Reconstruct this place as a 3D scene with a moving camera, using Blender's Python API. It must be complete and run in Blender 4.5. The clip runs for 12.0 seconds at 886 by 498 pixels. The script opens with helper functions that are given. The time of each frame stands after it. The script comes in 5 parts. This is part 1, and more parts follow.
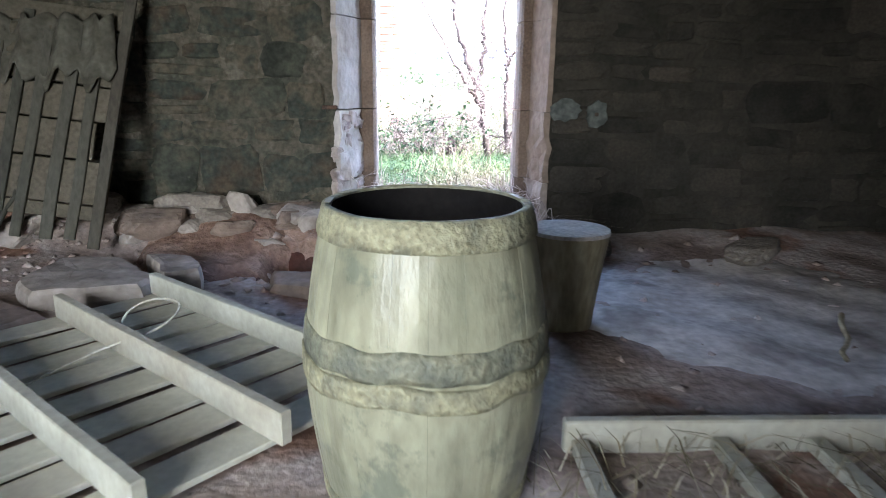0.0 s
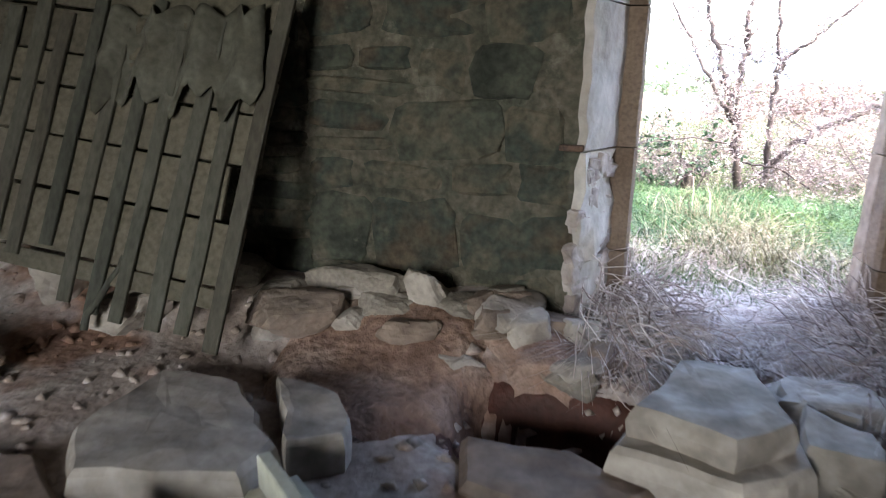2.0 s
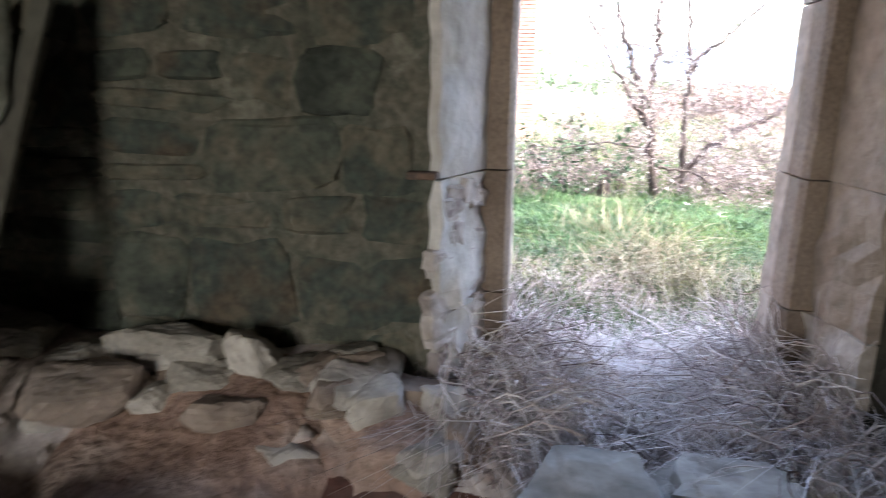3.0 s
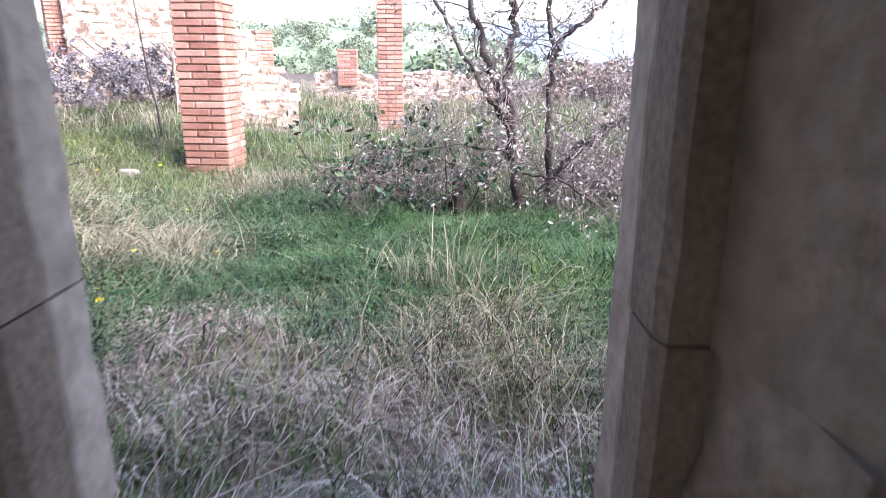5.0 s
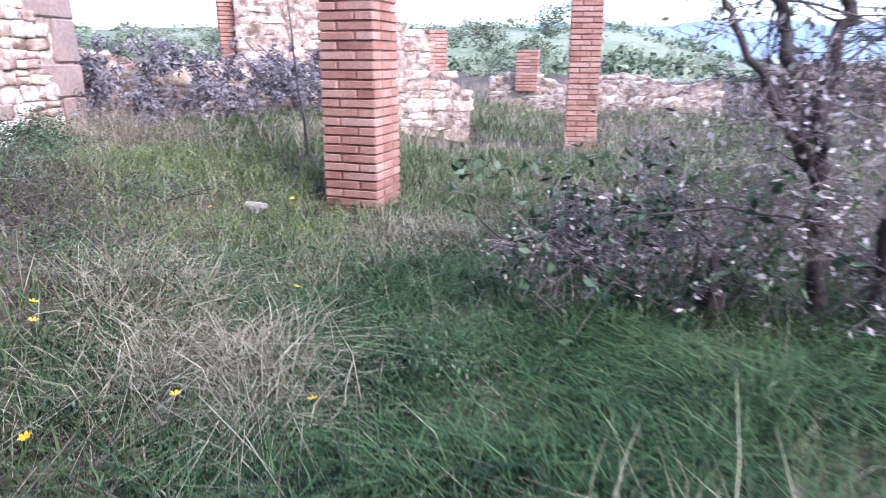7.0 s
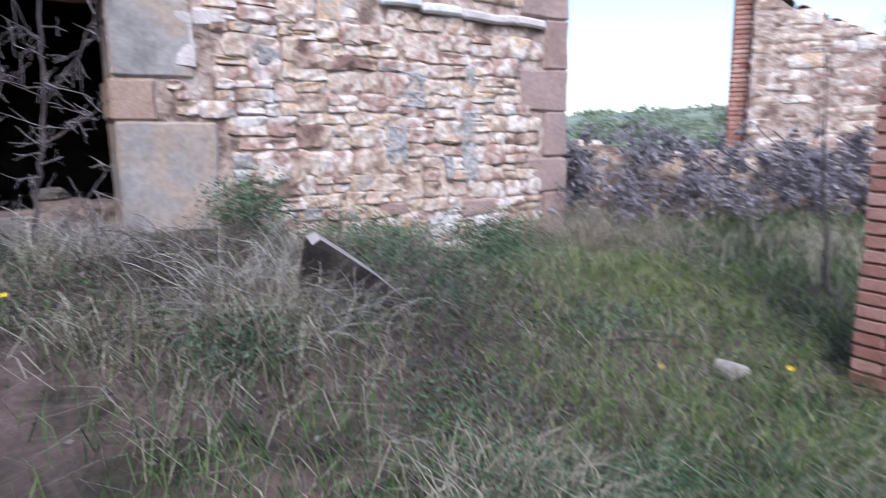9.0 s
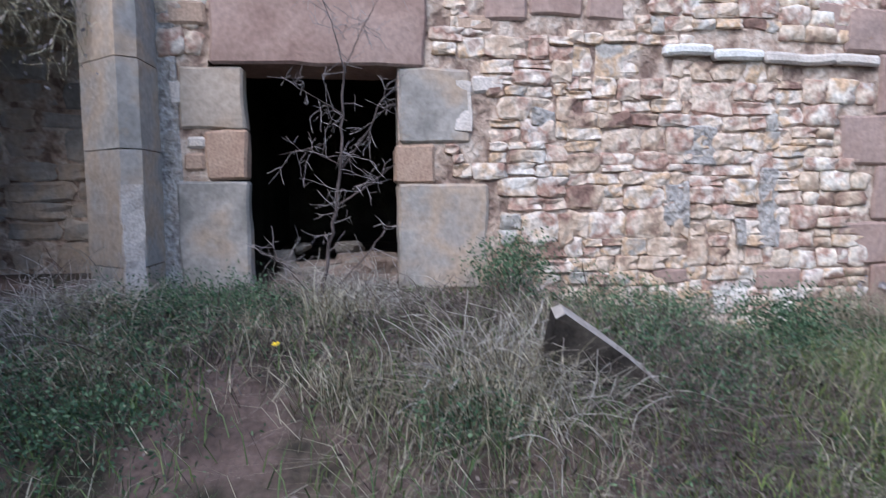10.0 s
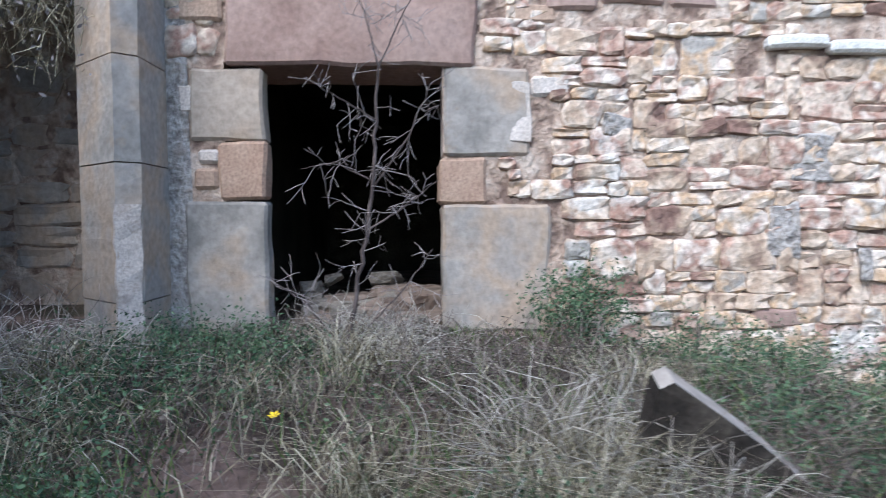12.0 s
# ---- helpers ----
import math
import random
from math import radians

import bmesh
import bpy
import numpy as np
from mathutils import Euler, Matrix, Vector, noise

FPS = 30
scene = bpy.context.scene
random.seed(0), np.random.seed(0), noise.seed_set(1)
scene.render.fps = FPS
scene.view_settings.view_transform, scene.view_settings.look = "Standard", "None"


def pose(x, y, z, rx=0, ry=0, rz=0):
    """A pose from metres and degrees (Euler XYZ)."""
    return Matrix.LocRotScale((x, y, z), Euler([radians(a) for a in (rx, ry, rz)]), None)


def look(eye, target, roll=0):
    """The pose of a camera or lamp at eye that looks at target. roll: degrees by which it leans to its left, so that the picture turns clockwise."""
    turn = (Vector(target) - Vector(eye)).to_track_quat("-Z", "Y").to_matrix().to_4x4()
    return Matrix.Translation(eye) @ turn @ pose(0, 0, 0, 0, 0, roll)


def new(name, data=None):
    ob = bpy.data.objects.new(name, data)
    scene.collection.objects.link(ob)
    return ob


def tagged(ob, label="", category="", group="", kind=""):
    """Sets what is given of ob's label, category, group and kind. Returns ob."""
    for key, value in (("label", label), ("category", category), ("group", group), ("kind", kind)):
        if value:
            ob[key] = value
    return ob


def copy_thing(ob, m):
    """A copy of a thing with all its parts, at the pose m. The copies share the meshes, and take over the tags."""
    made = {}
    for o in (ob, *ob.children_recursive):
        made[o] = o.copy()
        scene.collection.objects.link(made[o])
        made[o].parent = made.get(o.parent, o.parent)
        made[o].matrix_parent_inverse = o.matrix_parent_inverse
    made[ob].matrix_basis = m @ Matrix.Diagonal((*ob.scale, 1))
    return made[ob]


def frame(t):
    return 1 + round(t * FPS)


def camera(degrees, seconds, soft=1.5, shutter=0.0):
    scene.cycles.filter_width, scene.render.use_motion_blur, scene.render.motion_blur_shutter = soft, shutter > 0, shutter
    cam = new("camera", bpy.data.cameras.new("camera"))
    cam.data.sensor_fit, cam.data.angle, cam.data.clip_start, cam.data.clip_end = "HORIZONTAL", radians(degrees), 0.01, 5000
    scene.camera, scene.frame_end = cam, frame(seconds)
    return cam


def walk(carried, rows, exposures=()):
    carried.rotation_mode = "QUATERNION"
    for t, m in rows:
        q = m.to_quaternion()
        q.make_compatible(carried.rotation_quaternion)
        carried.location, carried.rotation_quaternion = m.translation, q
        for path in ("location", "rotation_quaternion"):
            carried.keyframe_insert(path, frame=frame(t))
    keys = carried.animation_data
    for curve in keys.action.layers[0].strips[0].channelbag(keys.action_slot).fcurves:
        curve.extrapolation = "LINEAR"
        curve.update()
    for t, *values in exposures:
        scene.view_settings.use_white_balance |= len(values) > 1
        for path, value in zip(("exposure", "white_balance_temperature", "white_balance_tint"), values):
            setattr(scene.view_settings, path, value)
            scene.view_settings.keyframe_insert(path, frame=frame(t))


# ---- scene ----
cam = camera(69.5, 12.0, soft=0.8, shutter=0.4)
PATH = [
    (0, (-0.153, -1.564, 1.082), (-0.081, 0.37, 0.579), 0.8),
    (0.5, (-0.202, -1.134, 1.04), (-0.23, 0.801, 0.532), 0.8),
    (1, (-0.323, -0.79, 1.065), (-0.58, 1.126, 0.553), 1.0),
    (1.5, (-0.467, -0.413, 1.164), (-0.854, 1.479, 0.644), 1.0),
    (2, (-0.595, 0.075, 1.177), (-1.076, 1.947, 0.665), 1.2),
    (2.5, (-0.437, 0.444, 1.212), (-1.009, 2.293, 0.708), 0.4),
    (3, (-0.349, 0.695, 1.219), (-0.653, 2.605, 0.711), 0.7),
    (3.5, (-0.26, 0.942, 1.201), (-0.317, 2.875, 0.689), 1.2),
    (5.3, (0.262, 2.512, 1.366), (0.237, 4.428, 0.794), 0.4),
    (5.5, (0.245, 2.719, 1.395), (0.163, 4.635, 0.827), 0.5),
    (6, (0.129, 3.221, 1.394), (-0.06, 5.128, 0.822), 0.6),
    (6.5, (-0.044, 3.677, 1.388), (-0.417, 5.558, 0.819), 0.8),
    (6.7, (-0.127, 3.91, 1.326), (-0.546, 5.783, 0.765), 0.5),
    (8.3, (-0.759, 5.295, 1.405), (-2.04, 6.718, 0.827), -0.7),
    (8.5, (-0.874, 5.398, 1.423), (-2.276, 6.73, 0.914), -0.7),
    (9, (-1.05, 5.6, 1.472), (-2.726, 6.637, 1.133), -0.5),
    (9.5, (-1.138, 5.827, 1.507), (-3.051, 6.36, 1.265), -0.8),
    (10, (-1.225, 5.899, 1.545), (-3.207, 6.098, 1.37), -0.5),
    (10.5, (-1.325, 5.93, 1.574), (-3.321, 6.025, 1.489), -0.4),
    (11, (-1.457, 6.075, 1.568), (-3.453, 6.171, 1.484), -0.5),
    (11.5, (-1.694, 6.159, 1.577), (-3.689, 6.265, 1.494), -0.4),
    (12, (-2.045, 5.942, 1.518), (-4.042, 5.997, 1.427), -0.4),
]
EXPOSURES = [(0.0, 4.85, 6500, 15), (1.0, 4.7, 6650, 15), (2.0, 4.6, 7000, 13), (3.0, 4.4, 7050, 13), (3.7, 3.95, 7200, 14), (5.3, 2.68, 6250, 17),
             (6.7, 2.2, 5850, 21), (8.3, 1.92, 5700, 18), (9.0, 1.42, 5750, 15), (9.5, 1.0, 5800, 14), (10.2, 1.3, 5800, 10), (12.0, 1.48, 5800, 6)]
walk(cam, [(t, look(e, g, r)) for t, e, g, r in PATH], EXPOSURES)

# ---- sky and sun: bright overcast afternoon ----
world = bpy.data.worlds.new("sky")
scene.world = world
world.use_nodes = True
wn, wl = world.node_tree.nodes, world.node_tree.links
sky = wn.new("ShaderNodeTexSky")
sky.sky_type = "NISHITA"
sky.sun_disc = False
sky.sun_elevation, sky.sun_rotation = radians(48), radians(120)
sky.air_density, sky.dust_density, sky.ozone_density = 1.0, 1.6, 1.3
wl.new(sky.outputs[0], wn["Background"].inputs[0])
wn["Background"].inputs[1].default_value = 0.13
sun = new("sun", bpy.data.lights.new("sun", "SUN"))
sun.data.energy, sun.data.angle, sun.data.color = 1.1, radians(35), (1.0, 0.96, 0.92)
sun.matrix_world = look((8, -1.5, 9), (0, 2.9, 0))
# daylight of the sky in the rear doorway
rear = new("rear_daylight", bpy.data.lights.new("rear_daylight", "AREA"))
rear.data.shape, rear.data.size, rear.data.size_y = "RECTANGLE", 1.5, 2.0
rear.data.energy, rear.data.color = 2.15, (0.95, 1.0, 0.94)
rear.matrix_world = look((-2.0, -4.3, 1.45), (-0.95, 0.8, 0.2))
rear.data.spread = radians(75)


# ---- small tools ----
def part(name, bm, material, parent=None, label=""):
    me = bpy.data.meshes.new(name)
    bm.to_mesh(me)
    bm.free()
    me.materials.append(material)
    ob = new(name, me)
    ob.parent = parent
    return tagged(ob, label)


def empty(name, loc=(0, 0, 0), rz=0.0):
    ob = new(name)
    ob.matrix_basis = pose(*loc, 0, 0, rz)
    return ob


def smooth(ob):
    for p in ob.data.polygons:
        p.use_smooth = True
    return ob


def box(bm, size, m=Matrix(), bevel=0.0, rough=0.0, cuts=0, seed=0):
    before = set(bm.verts)
    vs = bmesh.ops.create_cube(bm, size=1.0)["verts"]
    bmesh.ops.scale(bm, vec=size, verts=vs)
    if bevel:
        es = list({e for v in vs for e in v.link_edges})
        bmesh.ops.bevel(bm, geom=es, offset=bevel, segments=1, affect="EDGES", profile=0.5)
        vs = [v for v in bm.verts if v not in before]
    if cuts:
        es = list({e for v in vs for e in v.link_edges})
        bmesh.ops.subdivide_edges(bm, edges=es, cuts=cuts, use_grid_fill=True)
        vs = [v for v in bm.verts if v not in before]
    if rough:
        for v in vs:
            v.co += noise.noise_vector(v.co * 3.1 + Vector((seed * 7.3, seed * 3.1, 1.7))) * rough
    for v in vs:
        v.co = m @ v.co
    return vs


def block(name, lo, hi, material, parent=None, label="", bevel=0.01, rough=0.0, cuts=0, seed=0):
    bm = bmesh.new()
    size = [b - a for a, b in zip(lo, hi)]
    mid = [(a + b) / 2 for a, b in zip(lo, hi)]
    box(bm, size, Matrix.Translation(mid), bevel, rough, cuts, seed)
    return part(name, bm, material, parent, label)


def rock(name, loc, size, material, seed, label, category="rock", rz=0.0, flat=0.0, rx=0.0, ry=0.0, parent=None, group=""):
    bm = bmesh.new()
    bmesh.ops.create_icosphere(bm, subdivisions=4, radius=1.0)
    off = Vector((seed * 5.1, seed * 2.7, seed * 9.4))
    rk = random.Random(seed * 31 + 5)
    cuts = [(Vector((rk.gauss(0, 1), rk.gauss(0, 1), rk.gauss(0, 0.8))).normalized(), rk.uniform(0.52, 0.82)) for _ in range(11)]
    cuts += [(Vector((rk.gauss(0, 0.12), rk.gauss(0, 0.12), 1)).normalized(), 0.66 - flat)]
    for v in bm.verts:
        n = v.co.normalized()
        k = 1.0 + 0.25 * noise.noise(n * 1.3 + off)
        for axis, d in cuts:
            q = n.dot(axis)
            if q > 0.01:
                k = min(k, d / q)
        c = n * (k + 0.05 * noise.noise(n * 3.5 + off) + 0.03 * noise.noise(n * 9 + off))
        v.co = Vector((c.x * size[0], c.y * size[1], c.z * size[2])) * 0.8
    ob = part(name, bm, material, parent, label)
    ob.matrix_basis = pose(*loc, rx, ry, rz)
    return tagged(ob, label, category, group)


def raw_mesh(name, co, faces, material):
    """A mesh from arrays: co (n,3), faces (m,3 or 4)."""
    me = bpy.data.meshes.new(name)
    k = faces.shape[1]
    me.vertices.add(len(co))
    me.vertices.foreach_set("co", co.astype(np.float32).ravel())
    me.loops.add(faces.size)
    me.loops.foreach_set("vertex_index", faces.astype(np.int32).ravel())
    me.polygons.add(len(faces))
    me.polygons.foreach_set("loop_start", np.arange(0, faces.size, k, dtype=np.int32))
    me.update(calc_edges=True)
    me.validate()
    me.materials.append(material)
    return new(name, me)


def ss(a, b, x):
    t = np.clip((x - a) / (b - a), 0, 1)
    return t * t * (3 - 2 * t)


# ---- materials ----
def mat(name, cols, rnd="", scale=4.0, fine=45.0, rough=0.9, bump=0.25, mix=0.5, low=0.72, high=1.15, spec=0.25, metal=0.0, stretch=(1, 1, 1), grit=0.02, wash=None):
    m = bpy.data.materials.new(name)
    m.use_nodes = True
    n, l = m.node_tree.nodes, m.node_tree.links
    b = n["Principled BSDF"]
    b.inputs["Roughness"].default_value, b.inputs["Metallic"].default_value = rough, metal
    b.inputs["Specular IOR Level"].default_value = spec
    geo = n.new("ShaderNodeNewGeometry")
    mp = n.new("ShaderNodeMapping")
    mp.inputs["Scale"].default_value = stretch
    l.new(geo.outputs["Position"], mp.inputs[0])
    n1, n2 = n.new("ShaderNodeTexNoise"), n.new("ShaderNodeTexNoise")
    for q, s, d in ((n1, scale, 4.0), (n2, fine, 5.0)):
        q.inputs["Scale"].default_value, q.inputs["Detail"].default_value = s, d
        l.new(mp.outputs[0], q.inputs["Vector"])
    spread = n.new("ShaderNodeMapRange")
    spread.inputs[1].default_value, spread.inputs[2].default_value = 0.32, 0.68
    l.new(n1.outputs["Fac"], spread.inputs[0])
    fac = spread.outputs[0]
    if rnd:
        src = n.new("ShaderNodeObjectInfo").outputs["Random"] if rnd == "object" else geo.outputs["Random Per Island"]
        mx = n.new("ShaderNodeMix")
        mx.inputs[0].default_value = mix
        l.new(src, mx.inputs[2])
        l.new(spread.outputs[0], mx.inputs[3])
        fac = mx.outputs[0]
    ramp = n.new("ShaderNodeValToRGB")
    els = ramp.color_ramp.elements
    while len(els) < len(cols):
        els.new(0.5)
    for i, c in enumerate(cols):
        els[i].position = 0.12 + 0.76 * i / max(1, len(cols) - 1)
        els[i].color = (*c, 1)
    l.new(fac, ramp.inputs[0])
    colour = ramp.outputs[0]
    if wash:
        # flaked remains of limewash
        n3 = n.new("ShaderNodeTexNoise")
        n3.inputs["Scale"].default_value, n3.inputs["Detail"].default_value, n3.inputs["Roughness"].default_value = wash[0], 7.0, 0.68
        l.new(geo.outputs["Position"], n3.inputs["Vector"])
        edge = n.new("ShaderNodeMapRange")
        edge.inputs[1].default_value, edge.inputs[2].default_value = wash[1], wash[1] + 0.07
        edge.inputs[4].default_value = wash[2]
        l.new(n3.outputs["Fac"], edge.inputs[0])
        lime = n.new("ShaderNodeMix")
        lime.data_type = "RGBA"
        l.new(edge.outputs[0], lime.inputs[0])
        l.new(colour, lime.inputs[6])
        lime.inputs[7].default_value = (*wash[3], 1) if len(wash) > 3 else (0.68, 0.66, 0.63, 1)
        colour = lime.outputs[2]
    val = n.new("ShaderNodeMapRange")
    val.inputs[1].default_value, val.inputs[2].default_value = 0.3, 0.7
    val.inputs[3].default_value, val.inputs[4].default_value = low, high
    l.new(n2.outputs["Fac"], val.inputs[0])
    mul = n.new("ShaderNodeVectorMath")
    mul.operation = "SCALE"
    l.new(colour, mul.inputs[0])
    l.new(val.outputs[0], mul.inputs["Scale"])
    l.new(mul.outputs[0], b.inputs["Base Color"])
    if bump:
        add = n.new("ShaderNodeMath")
        add.operation = "MULTIPLY_ADD"
        add.inputs[1].default_value = 0.5
        l.new(n2.outputs["Fac"], add.inputs[0])
        l.new(n1.outputs["Fac"], add.inputs[2])
        bp = n.new("ShaderNodeBump")
        bp.inputs["Strength"].default_value, bp.inputs["Distance"].default_value = bump, grit
        l.new(add.outputs[0], bp.inputs["Height"])
        l.new(bp.outputs[0], b.inputs["Normal"])
    return m


STONE = mat("warm_rubble", [(0.22, 0.135, 0.11), (0.48, 0.36, 0.27), (0.62, 0.51, 0.42), (0.35, 0.21, 0.165), (0.68, 0.60, 0.53), (0.52, 0.36, 0.235), (0.40, 0.37, 0.34)], "object", 5, 26, bump=0.9, mix=0.36, low=0.64, high=1.2, grit=0.03, wash=(1.7, 0.555, 0.7))
STONE_FAR = mat("warm_rubble_joined", [(0.24, 0.15, 0.12), (0.50, 0.38, 0.285), (0.66, 0.56, 0.46), (0.35, 0.21, 0.165), (0.72, 0.65, 0.57), (0.54, 0.375, 0.25)], "island", 5, 26, bump=0.8, mix=0.36, low=0.64, high=1.2, grit=0.03, wash=(1.7, 0.555, 0.7))
STONE_IN = mat("dark_wall_stone", [(0.03, 0.034, 0.028), (0.06, 0.066, 0.052), (0.10, 0.088, 0.066), (0.042, 0.052, 0.044), (0.075, 0.058, 0.042)], "object", 5, 30, bump=0.9, mix=0.42, low=0.6, high=1.25, wash=(3.2, 0.60, 0.6, (0.15, 0.145, 0.115)))
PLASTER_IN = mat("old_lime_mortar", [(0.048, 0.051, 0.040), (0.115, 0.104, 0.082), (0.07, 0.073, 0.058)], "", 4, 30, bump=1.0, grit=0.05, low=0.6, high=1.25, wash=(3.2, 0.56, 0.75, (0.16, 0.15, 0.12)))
REVEAL = mat("ragged_reveal_stone", [(0.27, 0.24, 0.22), (0.50, 0.47, 0.45), (0.38, 0.34, 0.31)], "object", 6, 15, bump=0.8, mix=0.4, grit=0.04, low=0.8, high=1.1)
REVEAL_WARM = mat("brown_reveal_render", [(0.15, 0.11, 0.085), (0.30, 0.235, 0.19), (0.21, 0.16, 0.125), (0.42, 0.36, 0.32)], "object", 5, 17, bump=0.8, mix=0.3, grit=0.04, low=0.8, high=1.1)
BLUE_PLASTER = mat("blue_grey_plaster", [(0.075, 0.086, 0.082), (0.14, 0.156, 0.148)], "", 14, 40, bump=0.3)
LIT_FRAME = mat("lit_outer_frame", [(0.29, 0.225, 0.185), (0.42, 0.34, 0.29)], "object", 4, 20, bump=0.4)
MAUVE = mat("tangled_mauve_straw", [(0.12, 0.08, 0.075), (0.42, 0.335, 0.31), (0.74, 0.66, 0.62), (0.23, 0.16, 0.145)], "island", 1.4, 8, rough=0.85, bump=0, mix=0.35)
JAMB = mat("pale_jamb_stone", [(0.42, 0.36, 0.32), (0.58, 0.52, 0.48), (0.50, 0.42, 0.36)], "object", 6, 60, bump=0.5, mix=0.5)
FRAME_STONE = mat("brown_frame_stone", [(0.13, 0.092, 0.07), (0.22, 0.163, 0.128)], "object", 5, 60, bump=0.3)
MORTAR = mat("earth_mortar", [(0.19, 0.13, 0.105), (0.40, 0.30, 0.24), (0.53, 0.44, 0.375)], "", 7, 24, bump=1.0, grit=0.05)
GREY_BLOCK = mat("grey_sandstone", [(0.22, 0.205, 0.19), (0.34, 0.31, 0.285), (0.40, 0.31, 0.24), (0.30, 0.28, 0.265)], "object", 2.2, 24, bump=0.45, mix=0.65, grit=0.03, low=0.8, high=1.12, wash=(3.5, 0.57, 0.6, (0.30, 0.235, 0.18)))
RED_BLOCK = mat("red_sandstone", [(0.25, 0.165, 0.14), (0.34, 0.24, 0.205), (0.30, 0.22, 0.195)], "object", 2.5, 24, bump=0.45, mix=0.65, grit=0.03, low=0.8, high=1.12)
TAN_BLOCK = mat("tan_sandstone", [(0.30, 0.245, 0.20), (0.37, 0.31, 0.26), (0.33, 0.25, 0.19)], "object", 3, 24, bump=0.45, grit=0.03, low=0.8, high=1.12)
ORANGE_BLOCK = mat("orange_sandstone", [(0.36, 0.24, 0.18), (0.45, 0.33, 0.25)], "object", 6, 50, bump=0.5)
RENDER_GREY = mat("rough_grey_render", [(0.25, 0.225, 0.21), (0.44, 0.41, 0.39), (0.34, 0.30, 0.27)], "", 12, 30, bump=1.0, grit=0.05)
BRICK = mat("red_brick", [(0.33, 0.15, 0.115), (0.45, 0.24, 0.185), (0.53, 0.33, 0.27)], "object", 3, 70, bump=0.35, mix=0.4)
BRICK_MORTAR = mat("brick_mortar", [(0.26, 0.15, 0.11), (0.36, 0.24, 0.18)], "", 6, 60, bump=0.4)
SOIL = mat("trodden_earth", [(0.055, 0.04, 0.033), (0.15, 0.105, 0.09), (0.05, 0.043, 0.03)], "", 1.6, 30, bump=0.8, grit=0.04)
CLAY = mat("red_clay_earth", [(0.15, 0.09, 0.07), (0.27, 0.175, 0.14), (0.34, 0.25, 0.21)], "", 3, 26, bump=1.0, grit=0.05)
WET_CLAY = mat("wet_red_clay", [(0.045, 0.016, 0.012), (0.085, 0.03, 0.022)], "", 5, 26, bump=0.8, rough=0.6)
LIT_DUST = mat("lit_dust_crust", [(0.32, 0.29, 0.275), (0.54, 0.51, 0.49), (0.42, 0.385, 0.365)], "", 3, 20, bump=0.5, grit=0.02, low=0.75)
FLOOR = mat("dusty_dirt_floor", [(0.20, 0.15, 0.13), (0.36, 0.29, 0.26), (0.45, 0.39, 0.37), (0.28, 0.17, 0.13)], "", 1.6, 28, bump=0.7, grit=0.03)
PALE_ROCK = mat("pale_fallen_stone", [(0.20, 0.175, 0.155), (0.38, 0.34, 0.31), (0.28, 0.245, 0.22)], "object", 5, 15, bump=0.5, mix=0.6, grit=0.02)
CLAY_ROCK = mat("reddish_clay_stone", [(0.13, 0.095, 0.078), (0.24, 0.185, 0.155), (0.18, 0.145, 0.125)], "object", 5, 15, bump=0.7, mix=0.6, grit=0.03)
DARK_ROCK = mat("lichen_grey_slab", [(0.17, 0.15, 0.13), (0.27, 0.24, 0.21)], "object", 4, 40, bump=0.6)
WOOD_PALE = mat("pale_pallet_slat", [(0.42, 0.42, 0.36), (0.58, 0.58, 0.50), (0.50, 0.48, 0.41)], "object", 3, 30, bump=0.2, mix=0.4, low=0.88, high=1.05)
SLAB = mat("shade_dark_slab", [(0.022, 0.018, 0.016), (0.042, 0.035, 0.030), (0.075, 0.064, 0.055)], "", 5, 40, bump=0.6)
WOOD_GREY = mat("dusty_grey_board", [(0.30, 0.30, 0.25), (0.42, 0.42, 0.36), (0.36, 0.34, 0.28)], "object", 3, 30, bump=0.25, mix=0.4, low=0.86, high=1.06)
WOOD_OLD = mat("old_slat_wood", [(0.05, 0.052, 0.043), (0.085, 0.085, 0.07), (0.068, 0.062, 0.05)], "object", 5, 45, bump=0.4, stretch=(1, 1, 0.25), mix=0.3)
BARREL = mat("limewashed_stave", [(0.22, 0.225, 0.16), (0.30, 0.30, 0.215), (0.35, 0.35, 0.25), (0.27, 0.275, 0.20)], "object", 4, 22, low=0.72, high=1.12, rough=0.38, bump=0.6, mix=0.85, spec=0.5, stretch=(1, 1, 0.45), wash=(5.5, 0.56, 0.75, (0.15, 0.17, 0.13)))
HOOP = mat("limewashed_hoop", [(0.22, 0.22, 0.16), (0.36, 0.35, 0.235), (0.28, 0.28, 0.20)], "", 9, 60, rough=0.6, bump=1.0, spec=0.3, low=0.65)
HOOP_GREY = mat("bare_iron_hoop", [(0.13, 0.14, 0.115), (0.19, 0.20, 0.15), (0.27, 0.27, 0.195)], "", 12, 60, rough=0.55, bump=0.8, spec=0.4, low=0.65)
BARREL_IN = mat("shaded_barrel_inside", [(0.006, 0.005, 0.006), (0.014, 0.012, 0.012)], "", 5, 40, bump=0.3)
LOG = mat("worn_log", [(0.26, 0.22, 0.14), (0.40, 0.35, 0.24)], "", 5, 40, bump=0.4, stretch=(1, 1, 0.3))
LOG_TOP = mat("sawn_log_end", [(0.50, 0.46, 0.42), (0.62, 0.58, 0.54)], "", 8, 60, bump=0.3)
BOARD_OLD = mat("old_board_wood", [(0.075, 0.068, 0.052), (0.12, 0.108, 0.082), (0.095, 0.088, 0.068)], "object", 5, 40, bump=0.4, mix=0.3)
